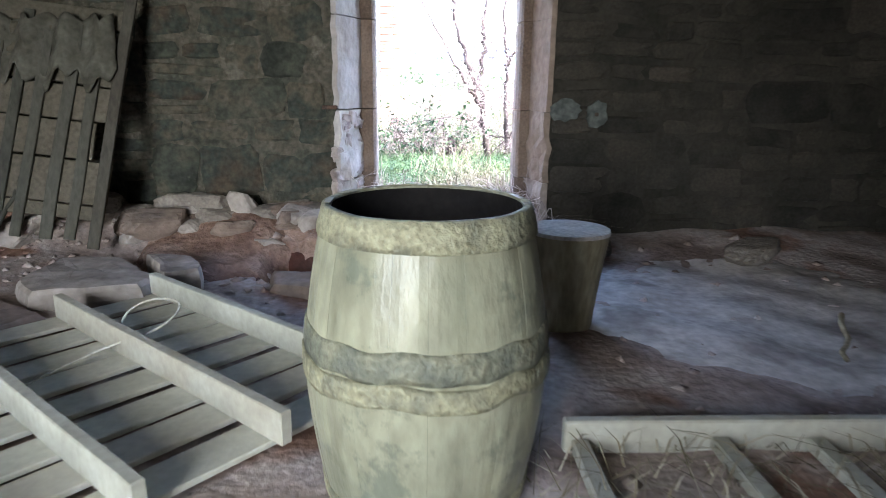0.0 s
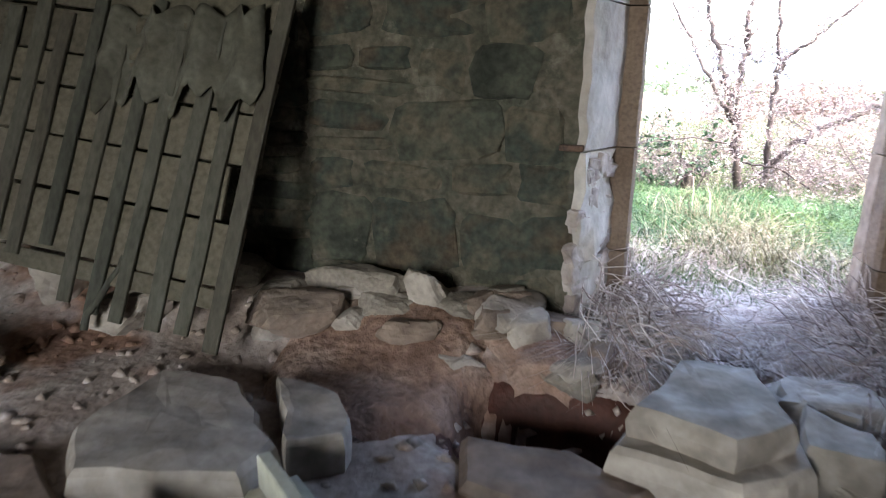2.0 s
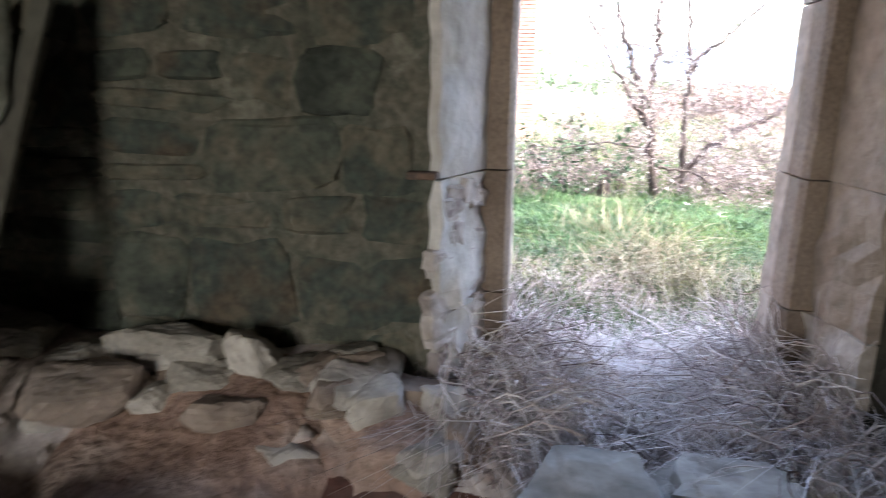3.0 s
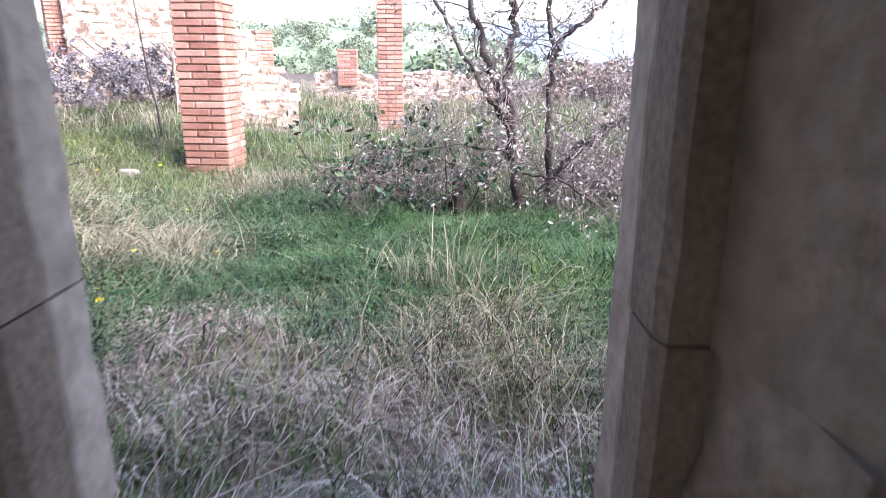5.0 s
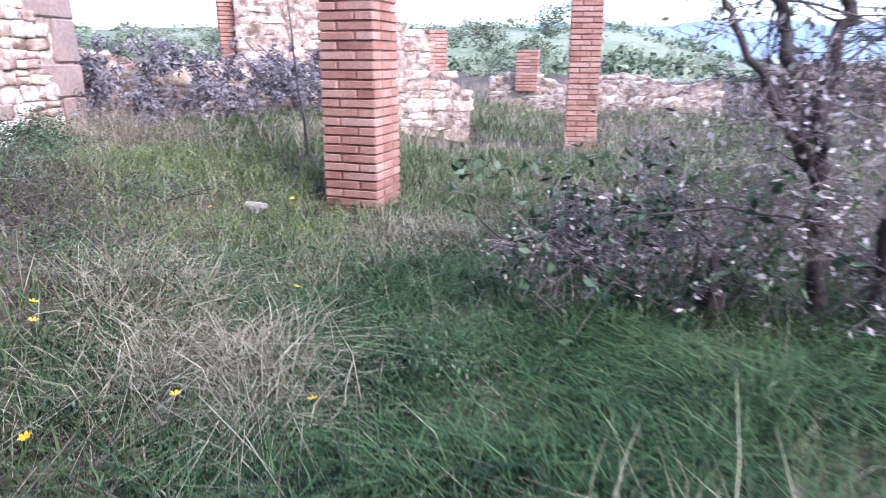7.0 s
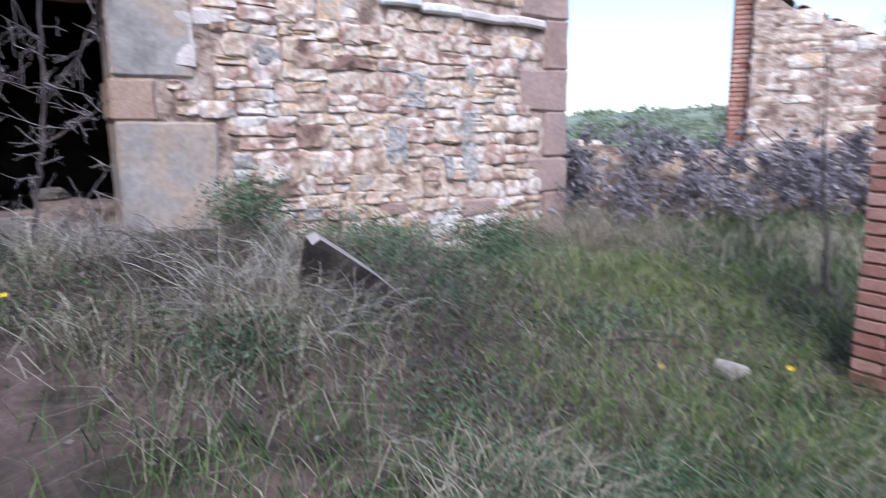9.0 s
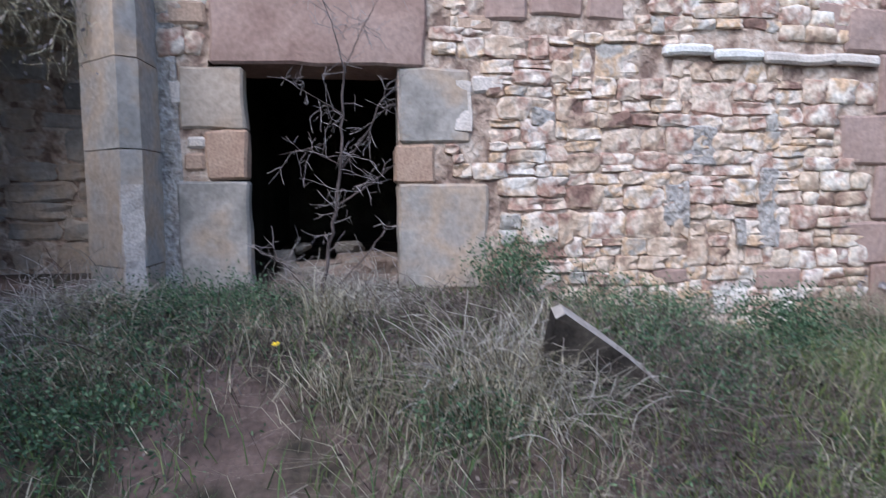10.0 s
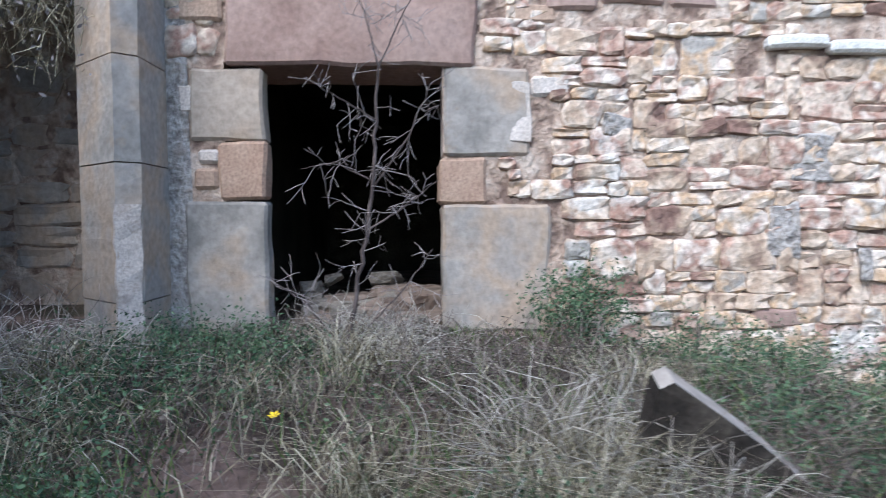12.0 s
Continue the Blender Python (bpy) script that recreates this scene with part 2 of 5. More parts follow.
CLOTH = mat("grimy_sheet", [(0.065, 0.063, 0.05), (0.11, 0.11, 0.09), (0.08, 0.076, 0.06)], "", 4, 30, bump=0.3)
# stone and plaster with the shade of unlit walls put into the colour
STONE_SHADE = mat("shade_dark_stone", [(0.022, 0.021, 0.018), (0.046, 0.042, 0.034), (0.068, 0.058, 0.048)], "object", 5, 50, bump=0.5, mix=0.45)
SHADE_WALL = mat("shade_dark_plaster", [(0.026, 0.025, 0.020), (0.058, 0.052, 0.042)], "", 2, 30, bump=0.5)
BEAM = mat("dark_beam", [(0.07, 0.055, 0.045), (0.12, 0.09, 0.07)], "object", 4, 30, bump=0.4)
IRON = mat("rusty_iron", [(0.07, 0.05, 0.045), (0.13, 0.08, 0.06)], "", 20, 80, rough=0.8, bump=0.3)
WIRE = mat("pale_cable", [(0.45, 0.44, 0.38), (0.55, 0.54, 0.48)], "", 9, 40, bump=0.1)
GRASS = mat("green_grass", [(0.018, 0.045, 0.016), (0.06, 0.115, 0.035), (0.14, 0.19, 0.065), (0.05, 0.10, 0.04), (0.22, 0.25, 0.11)], "island", 0.9, 8, rough=0.6, bump=0, mix=0.45)
GRASS_BRIGHT = mat("bright_grass", [(0.06, 0.10, 0.02), (0.15, 0.22, 0.05), (0.28, 0.32, 0.10), (0.10, 0.17, 0.035)], "island", 1.2, 8, rough=0.6, bump=0, mix=0.4)
GRASS_DARK = mat("lush_grass", [(0.004, 0.016, 0.007), (0.018, 0.058, 0.022), (0.085, 0.165, 0.06), (0.022, 0.06, 0.024)], "island", 2.2, 8, rough=0.6, bump=0, mix=0.4)
BLEACH = mat("bleached_stalk", [(0.12, 0.10, 0.09), (0.30, 0.27, 0.245), (0.56, 0.53, 0.48), (0.17, 0.15, 0.13)], "island", 1.2, 8, rough=0.85, bump=0, mix=0.3)
STRAW = mat("dry_grass", [(0.06, 0.05, 0.032), (0.20, 0.17, 0.11), (0.50, 0.46, 0.35), (0.13, 0.11, 0.075)], "island", 0.9, 8, rough=0.8, bump=0, mix=0.35)
DEAD = mat("dead_stalks", [(0.026, 0.019, 0.017), (0.09, 0.066, 0.058), (0.26, 0.215, 0.195), (0.05, 0.04, 0.035)], "island", 1.2, 8, rough=0.85, bump=0, mix=0.35)
WEED = mat("weed_leaf", [(0.018, 0.045, 0.025), (0.06, 0.115, 0.06), (0.15, 0.215, 0.12)], "island", 2, 12, rough=0.55, bump=0, mix=0.3)
LEAF_PALE = mat("pale_winter_leaf", [(0.18, 0.15, 0.14), (0.38, 0.33, 0.32), (0.58, 0.54, 0.54), (0.15, 0.17, 0.09)], "island", 2, 12, rough=0.7, bump=0, mix=0.3)
CREEPER = mat("dry_creeper", [(0.13, 0.12, 0.13), (0.24, 0.22, 0.24), (0.36, 0.33, 0.34)], "island", 2, 12, rough=0.8, bump=0, mix=0.35)
SCRUB = mat("dry_scrub", [(0.16, 0.11, 0.10), (0.30, 0.22, 0.19), (0.38, 0.31, 0.27), (0.12, 0.15, 0.07)], "island", 0.8, 8, bump=0, mix=0.4)
BARK = mat("grey_bark", [(0.055, 0.043, 0.042), (0.13, 0.105, 0.10)], "", 6, 60, bump=0.4)
PALE_TWIG = mat("bleached_twig", [(0.20, 0.17, 0.17), (0.36, 0.32, 0.31)], "island", 3, 40, bump=0, mix=0.4)
TWIG = mat("mauve_twig", [(0.10, 0.075, 0.075), (0.30, 0.24, 0.235)], "island", 3, 40, bump=0, mix=0.4)
FLOWER = mat("yellow_petal", [(0.75, 0.52, 0.02), (0.8, 0.6, 0.05)], "", 5, 30, bump=0)
# greens lightened: haze over the far hills is part of this colour
HILL = mat("hazed_woods", [(0.14, 0.18, 0.11), (0.21, 0.25, 0.165), (0.28, 0.31, 0.22)], "island", 0.12, 1.5, bump=0, mix=0.75)
FIELD = mat("far_field", [(0.30, 0.22, 0.17), (0.20, 0.21, 0.12)], "", 0.05, 2, bump=0)
# the blue is distance haze, mixed into the ridge's own colour
MOUNTAIN = mat("haze_blue_mountain", [(0.22, 0.305, 0.40), (0.27, 0.35, 0.44)], "", 0.01, 0.1, bump=0, low=0.9, high=1.05)
TILE = mat("old_roof_tile", [(0.30, 0.20, 0.15), (0.42, 0.32, 0.25), (0.25, 0.21, 0.18)], "object", 5, 50, bump=0.4)
WHITEWASH = mat("flaked_whitewash", [(0.62, 0.60, 0.57), (0.72, 0.70, 0.68)], "", 10, 60, bump=0.5)

# ---- ground ----
GROUND_A, GROUND_B = 6.6, 9.6


def ground_z(x, y):
    rise = ss(-1.9, -5.2, x) * 0.79 * (1 - 0.55 * ss(GROUND_A, GROUND_B, y))
    lumps = 0.05 * np.sin(x * 1.7 + 0.6) * np.sin(y * 1.3) + 0.03 * np.sin(x * 4.1) * np.cos(y * 3.7)
    z = rise - 0.06 * ss(4.5, 7.0, y) + lumps * ss(3.4, 4.5, y) + 0.10 * ss(8.5, 10.5, y) - 3.0 * ss(30, 160, y) * ss(-40, 20, x)
    inside = (y < 3.2) & (x > -4.6) & (x < 4.6)
    return np.where(inside, -0.45, z)


def sheet(name, xs, ys, zf, material):
    X, Y = np.meshgrid(xs, ys)
    co = np.stack([X.ravel(), Y.ravel(), zf(X, Y).ravel()], 1)
    w = len(xs)
    i = (np.arange(len(ys) - 1)[:, None] * w + np.arange(w - 1)[None, :]).ravel()
    ob = raw_mesh(name, co, np.stack([i, i + 1, i + w + 1, i + w], 1), material)
    return smooth(ob)


near = np.arange(-14, 14.01, 0.14)
far = np.array([18, 25, 40, 70, 120, 250, 500, 1200, 3000.0])
xs = np.concatenate([-far[::-1], near, far])
ys = np.concatenate([-far[::-1], np.arange(-14, 3.0, 0.5), np.arange(3.0, 20, 0.14), far + 8])
tagged(sheet("ground", xs, ys, ground_z, SOIL), "earthy overgrown courtyard ground rising towards the stone wing", "ground", kind="structure")


def floor_z(x, y):
    z = 0.03 * np.sin(x * 2.1) * np.sin(y * 1.7) + 0.012 * np.sin(x * 9.1 + y * 3) * np.sin(y * 8.3)
    z = z + 0.24 * ss(2.15, 2.75, y) * ss(-0.55, -1.1, x) + 0.10 * ss(2.0, 3.0, y) * ss(-0.9, -0.4, x)
    z = z + 0.12 * ss(-1.6, -2.6, x) * ss(1.2, 2.4, y)
    pit = np.exp(-(((x + 0.72) / 0.28) ** 4 + ((y - 2.10) / 0.18) ** 4))
    return z - 0.55 * pit


tagged(sheet("floor", np.arange(-4.05, 4.06, 0.06), np.arange(-4.25, 3.3, 0.06), floor_z, FLOOR), "uneven dusty dirt floor strewn with rubble", "floor", kind="structure")


# ---- the barn that the walk leaves ----
def wall(name, lo, hi, material, label, parent=None):
    ob = block(name, lo, hi, material, parent, label, bevel=0.0)
    return tagged(ob, label, "wall", kind="structure")


IN_Y, OUT_Y, TOP = 2.77, 3.34, 3.3
wall_north = empty("wall_north")
tagged(wall_north, "thick rubble barn wall with smeared lime mortar and a doorway", "wall", kind="structure")
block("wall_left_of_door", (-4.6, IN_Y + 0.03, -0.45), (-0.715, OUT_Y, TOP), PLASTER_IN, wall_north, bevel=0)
# right of the door the wall's shade is in its dark colour
block("wall_right_of_door", (0.71, IN_Y + 0.03, -0.45), (4.6, OUT_Y, TOP), SHADE_WALL, wall_north, bevel=0)
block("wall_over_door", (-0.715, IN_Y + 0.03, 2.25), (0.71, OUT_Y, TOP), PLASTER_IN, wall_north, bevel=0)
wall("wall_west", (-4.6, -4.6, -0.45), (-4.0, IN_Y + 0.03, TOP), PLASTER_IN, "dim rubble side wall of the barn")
wall("wall_east", (4.0, -4.6, -0.45), (4.6, IN_Y + 0.03, TOP), SHADE_WALL, "side wall of the barn, shade put into its dark colour")
wall_south = empty("wall_south")
tagged(wall_south, "rear barn wall with an open doorway", "wall", kind="structure")
block("wall_part", (-4.0, -4.6, -0.45), (-2.8, -4.2, TOP), PLASTER_IN, wall_south, bevel=0)
block("wall_part", (-1.2, -4.6, -0.45), (4.0, -4.2, TOP), PLASTER_IN, wall_south, bevel=0)
block("wall_part", (-2.8, -4.6, 2.5), (-1.2, -4.2, TOP), PLASTER_IN, wall_south, bevel=0)
tagged(block("ceiling", (-4.6, -4.6, TOP), (4.6, OUT_Y, TOP + 0.2), BEAM, bevel=0), "dark timber barn ceiling", "ceiling", kind="structure")

# doorway: splayed rubble reveals, then a frame of brown stone blocks
door_reveal = empty("door_1")
tagged(door_reveal, "open doorway with ragged whitewashed reveals and brown stone frame", "doorway", kind="structure")


def prism(name, pts, z0, z1, material, parent, rough=0.0, seed=0, label=""):
    """An upright prism over a plan outline, cut into layers and roughened."""
    bm = bmesh.new()
    layers = max(1, int((z1 - z0) / 0.07)) if rough else 1
    rings = []
    for k in range(layers + 1):
        z = z0 + (z1 - z0) * k / layers
        ring = []
        for x, y in pts:
            d = noise.noise_vector(Vector((x * 9, y * 9, z * 9 + seed))) * rough
            ring.append(bm.verts.new((x + d.x, y + d.y, z)))
        rings.append(ring)
    n = len(pts)
    for a, b in zip(rings, rings[1:]):
        for i in range(n):
            bm.faces.new((a[i], a[(i + 1) % n], b[(i + 1) % n], b[i]))
    bm.faces.new(rings[0][::-1])
    bm.faces.new(rings[-1])
    bmesh.ops.recalc_face_normals(bm, faces=bm.faces)
    return part(name, bm, material, parent, label)


zs = [-0.1, 0.42, 0.9, 1.5, 2.25]
for k, (a, b) in enumerate(zip(zs, zs[1:])):
    lower = b < 1.0
    ra = 0.05 if lower else 0.012
    ml = REVEAL
    prism("reveal_stone", [(-0.73, IN_Y + 0.012), (-0.695, IN_Y + 0.015), (-0.65, 2.87), (-0.615, 2.97), (-0.57, 3.08), (-0.73, 3.08)], a + 0.004, b - 0.004, ml, door_reveal, ra, k)
    prism("reveal_stone", [(0.725, IN_Y + 0.012), (0.725, 3.08), (0.62, 3.08), (0.65, 2.97), (0.67, 2.87), (0.69, IN_Y + 0.015)], a + 0.001, b - 0.001, REVEAL_WARM, door_reveal, ra * 0.6, k + 9)
    prism("frame_block", [(-0.80, 3.085), (-0.49, 3.085), (-0.475, 3.12), (-0.475, 3.236), (-0.80, 3.236)], a + 0.003, b - 0.003, FRAME_STONE, door_reveal, 0.006, k + 20)
    # outer half of the frame is paler: daylight on it is put into the colour
    prism("outer_frame_block", [(-0.80, 3.239), (-0.478, 3.239), (-0.474, 3.25), (-0.474, OUT_Y + 0.02), (-0.80, OUT_Y + 0.02)], a + 0.003, b - 0.003, LIT_FRAME, door_reveal, 0.008, k + 40)
    prism("frame_block", [(0.80, 3.085), (0.80, 3.236), (0.545, 3.236), (0.545, 3.12), (0.56, 3.085)], a + 0.003, b - 0.003, FRAME_STONE, door_reveal, 0.006, k + 30)
    prism("outer_frame_block", [(0.80, 3.239), (0.80, OUT_Y + 0.02), (0.544, OUT_Y + 0.02), (0.544, 3.25), (0.548, 3.239)], a + 0.003, b - 0.003, LIT_FRAME, door_reveal, 0.008, k + 50)
block("hook", (-0.80, IN_Y - 0.035, 0.905), (-0.70, IN_Y + 0.01, 0.93), IRON, door_reveal, "rusty iron hinge pin", bevel=0.004)
block("threshold", (-0.47, 3.12, -0.12), (0.54, 3.5, 0.03), JAMB, door_reveal, "worn pale threshold stone", bevel=0.02, rough=0.03, cuts=3)

for k, (px, pz, pw, ph) in enumerate([(0.815, 0.915, 0.105, 0.072), (1.03, 0.89, 0.075, 0.085)]):
    bm = bmesh.new()
    ends = []
    for yy in (IN_Y - 0.016, IN_Y + 0.02):
        ends.append([bm.verts.new((px + pw * math.cos(a * 0.3142) * (1 + 0.35 * noise.noise(Vector((a * 1.7, k * 7.0, 1.5)))), yy, pz + ph * math.sin(a * 0.3142) * (1 + 0.35 * noise.noise(Vector((a * 1.7, k * 7.0, 6.5)))))) for a in range(20)])
    bm.faces.new(ends[0])
    for a in range(20):
        bm.faces.new((ends[0][a], ends[1][a], ends[1][(a + 1) % 20], ends[0][(a + 1) % 20]))
    bmesh.ops.recalc_face_normals(bm, faces=bm.faces)
    part("plaster_patch", bm, BLUE_PLASTER, wall_north, "pale blue-grey plaster patch")
# no real recess: a dark chip on the plaster gives the hole's shade
block("drilled_hole", (1.01, IN_Y - 0.019, 0.88), (1.035, IN_Y - 0.012, 0.905), BEAM, wall_north, bevel=0.001)

# ---- the stone wing across the courtyard ----
WX = -6.2
wing = empty("stone_wing")
tagged(wing, "old stone farm wing with a dark low doorway and red quoins", "building", kind="structure")
D0, D1, SILL, HEAD = 4.94, 6.05, 0.74, 2.49
block("wall_core", (WX - 0.6, 6.0 + 0.06, -0.5), (WX - 0.014, 10.27, 4.8), MORTAR, wing, bevel=0)
block("wall_core", (WX - 0.6, 3.8, -0.5), (WX - 0.014, D0 - 0.28, 4.8), MORTAR, wing, bevel=0)
block("wall_core", (WX - 0.6, D0 - 0.28, HEAD + 0.05), (WX - 0.014, 6.06, 4.8), MORTAR, wing, bevel=0)
block("wall_core", (WX - 0.6, D0 - 0.28, -0.5), (WX - 0.014, 6.06, SILL - 0.06), MORTAR, wing, bevel=0)
block("wall_core", (WX - 0.6, 0.8, 3.75), (WX - 0.014, 3.8, 4.8), MORTAR, wing, bevel=0)
block("wall_core", (WX - 0.6, 0.8, -0.5), (WX - 0.014, 2.2, 3.75), MORTAR, wing, bevel=0)
block("end_wall", (-11.5, 9.55, -0.5), (WX - 0.6, 10.27, 4.8), MORTAR, wing, bevel=0)
# back wall, dividing wall and inner ceiling: the doorway's shade is in their colour
block("back_wall", (-12.0, 0.8, -0.5), (-11.5, 10.27, 4.8), SHADE_WALL, wing, bevel=0)
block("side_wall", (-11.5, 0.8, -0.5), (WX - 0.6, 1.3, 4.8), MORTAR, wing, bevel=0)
block("dividing_wall", (-11.5, 4.2, -0.5), (WX - 0.6, 4.5, 4.8), SHADE_WALL, wing, bevel=0)
block("inner_floor", (-11.5, 4.5, 0.5), (WX - 0.02, 9.55, SILL - 0.05), SOIL, wing, bevel=0)
block("arch_floor", (-11.5, 1.3, 0.3), (WX - 0.02, 4.2, 0.8), SOIL, wing, bevel=0)
block("inner_ceiling", (-11.5, 4.5, 2.9), (WX - 0.6, 9.55, 3.05), SHADE_WALL, wing, bevel=0)
block("roof", (-12.2, 0.6, 4.8), (WX + 0.15, 10.5, 4.95), TILE, wing, bevel=0.01)
block("arch_back", (-8.1, 1.3, 0.5), (-7.7, 4.2, 4.8), MORTAR, wing, bevel=0)


def wing_block(y0, y1, z0, z1, material, proud=0.0, label="", seed=0, name="dressed_block", deep=0.55):
    return block(name, (WX - deep, y0 + 0.004, z0 + 0.004), (WX + proud, y1 - 0.004, z1 - 0.004), material, wing, label, bevel=0.02, rough=0.022, cuts=7, seed=seed)


# doorway blocks
wing_block(4.40, 4.93, 0.70, 1.65, GREY_BLOCK, 0.015, "tall grey sandstone jamb block", 1, deep=0.16)
wing_block(4.62, 4.93, 1.65, 2.03, ORANGE_BLOCK, 0.012, "brownish jamb block", 2, deep=0.16)
wing_block(4.44, 4.92, 2.03, 2.50, TAN_BLOCK, 0.015, "", 3, deep=0.16)
wing_block(6.05, 6.76, 0.78, 1.62, GREY_BLOCK, 0.015, "tall grey sandstone jamb block", 4)
wing_block(6.03, 6.35, 1.62, 1.93, ORANGE_BLOCK, 0.012, "orange-brown jamb block", 5)
wing_block(6.06, 6.62, 1.93, 2.50, GREY_BLOCK, 0.015, "", 6)
wing_block(4.68, 6.28, 2.50, 3.07, RED_BLOCK, 0.035, "long red sandstone lintel", 7, "lintel")
wing_block(6.05, 6.60, 0.66, 0.78, RED_BLOCK, 0.02, "", 8)
block("door_sill", (WX - 0.5, 4.95, 0.5), (WX + 0.06, 6.05, SILL), GREY_BLOCK, wing, "worn stone sill", bevel=0.03, rough=0.03, cuts=3)
block("whitewash_patch", (WX - 0.02, 6.48, 2.02), (WX + 0.019, 6.60, 2.38), JAMB, wing, "flaked pale patch", bevel=0.004, rough=0.06, cuts=3, seed=5)
for k, (y0, y1, z0, z1) in enumerate([(8.20, 8.42, 1.25, 1.62), (9.02, 9.18, 1.05, 1.70), (8.34, 8.62, 1.75, 2.05), (7.10, 7.30, 2.05, 2.2), (8.8, 8.9, 1.1, 1.3)]):
    block("plaster_smear", (WX - 0.06, y0, z0), (WX + 0.022, y1, z1), RENDER_GREY, wing, "pale smear of cement" if k == 0 else "", bevel=0.012, rough=0.05, cuts=4, seed=k + 3)
for k, (y0, y1, z0, z1, m) in enumerate([(6.72, 7.06, 2.86, 3.16, RED_BLOCK), (7.08, 7.50, 2.90, 3.22, RED_BLOCK), (7.54, 7.86, 2.88, 3.10, RED_BLOCK), (6.50, 6.80, 2.78, 2.92, ORANGE_BLOCK), (9.45, 9.80, 2.75, 3.05, RED_BLOCK),
                                        (4.38, 4.66, 2.78, 2.96, ORANGE_BLOCK), (4.34, 4.50, 2.56, 2.74, JAMB), (4.46, 4.62, 1.72, 1.86, ORANGE_BLOCK), (4.48, 4.62, 1.88, 1.98, JAMB), (4.36, 4.48, 2.2, 2.4, JAMB), (6.63, 6.9, 2.32, 2.46, JAMB), (8.10, 8.45, 0.78, 0.92, RED_BLOCK), (9.0, 9.4, 0.72, 0.90, RED_BLOCK)]):
    wing_block(y0, y1, z0, z1, m, 0.012, "", 60 + k, "wall_stone")
for k, (y0, y1) in enumerate([(8.15, 8.55), (8.56, 9.0), (9.0, 9.6), (9.6, 10.0)]):
    wing_block(y0, y1, 2.60 - 0.02 * k, 2.69 - 0.02 * k, WHITEWASH if k < 2 else JAMB, 0.06, "projecting ledge stone" if k == 0 else "", 80 + k, "ledge_stone")
# pier between arch and door
PX = -5.72
zz = [0.55, 1.05, 1.86, 2.47, 3.1, 3.75, 4.8]
for k, (a, b) in enumerate(zip(zz, zz[1:])):
    prism("pier_block", [(WX - 0.5, 3.80), (PX - 0.33, 3.82), (PX, 4.19), (PX - 0.09, 4.30), (WX - 0.5, 4.30)], a + 0.004, b - 0.004, GREY_BLOCK, wing, 0.006, k)
prism("pier_scar", [(PX - 0.02, 4.165), (PX + 0.012, 4.19), (PX - 0.07, 4.30), (PX - 0.10, 4.29)], 0.8, 1.62, JAMB, wing, 0.016, 3, "pale scraped scar")
block("render_strip", (WX - 0.3, 4.27, 0.7), (WX + 0.0, 4.44, 3.0), RENDER_GREY, wing, "strip of rough grey render", bevel=0.01, rough=0.03, cuts=6)
# arch ring
for k in range(7):
    a0, a1 = radians(k * 180 / 7), radians((k + 1) * 180 / 7)
    bm = bmesh.new()
    ring = []
    for a in (a0 + 0.006, (a0 + a1) / 2, a1 - 0.006):
        for r in (0.76, 1.06):
            ring.append((3.04 + math.cos(a) * r, 2.66 + math.sin(a) * r))
    order = [0, 2, 4, 5, 3, 1]
    fr = [bm.verts.new((WX + 0.05, *ring[i])) for i in order]
    bk = [bm.verts.new((WX - 0.5, *ring[i])) for i in order]
    bm.faces.new(fr)
    bm.faces.new(bk[::-1])
    for i in range(6):
        bm.faces.new((fr[i], bk[i], bk[(i + 1) % 6], fr[(i + 1) % 6]))
    bmesh.ops.recalc_face_normals(bm, faces=bm.faces)
    part("arch_stone", bm, GREY_BLOCK, wing)
# quoins at the far end
z = 0.0
k = 0
while z < 4.8:
    h = (0.42, 0.5, 0.36, 0.46)[k % 4]
    w = 0.30 if k % 2 else 0.62
    wing_block(10.32 - w, 10.34, z, min(4.8, z + h), RED_BLOCK, 0.02, "red sandstone quoin" if k == 0 else "", 30 + k, "quoin")
    z += h
    k += 1


# ---- brick piers of a lost porch ----
def brick_mesh():
    bm = bmesh.new()
    box(bm, (1, 1, 1), bevel=0.06)
    me = bpy.data.meshes.new("brick")
    bm.to_mesh(me)
    bm.free()
    me.materials.append(BRICK)
    return me


BRICK_ME = brick_mesh()


def brick_pier(name, loc, rz, height, label, pieces=True, side=0.48, c=0.0755):
    th = empty(name, loc, rz)
    tagged(th, label, "pillar", "brick porch pillars")
    n = int(height / c)
    bm = bmesh.new()
    box(bm, (side - 0.04, side - 0.04, n * c), Matrix.Translation((side / 2, side / 2, n * c / 2)))
    part("mortar_core", bm, BRICK_MORTAR, th)
    s, t = side * 0.335, side * 0.665
    for i in range(n):
        row = [(0, s), (s, side)] if i % 2 == 0 else [(0, t), (t, side)]
        for a, b in row:
            for face in range(2):
                o = new("brick", BRICK_ME)
                o.parent = th
                L, W = b - a - 0.012, s - 0.02
                cx, cy = (a + b) / 2, W / 2
                if face == 1:
                    cx, cy = side - (a + b) / 2, side - W / 2
                j = random.uniform(-0.004, 0.004)
                o.matrix_basis = pose(cx, cy + j, (i + 0.5) * c, 0, 0, random.uniform(-0.6, 0.6)) @ Matrix.Diagonal((L, W, c - 0.016, 1))
        # short fillers on the side faces
        for x0 in (0.0, side):
            o = new("brick", BRICK_ME)
            o.parent = th
            xx = x0 + (s / 2 - 0.012 if x0 == 0 else -s / 2 + 0.012)
            o.matrix_basis = pose(xx, side / 2, (i + 0.5) * c) @ Matrix.Diagonal((s - 0.03, side - 2 * s + 0.02, c - 0.016, 1))
    return th


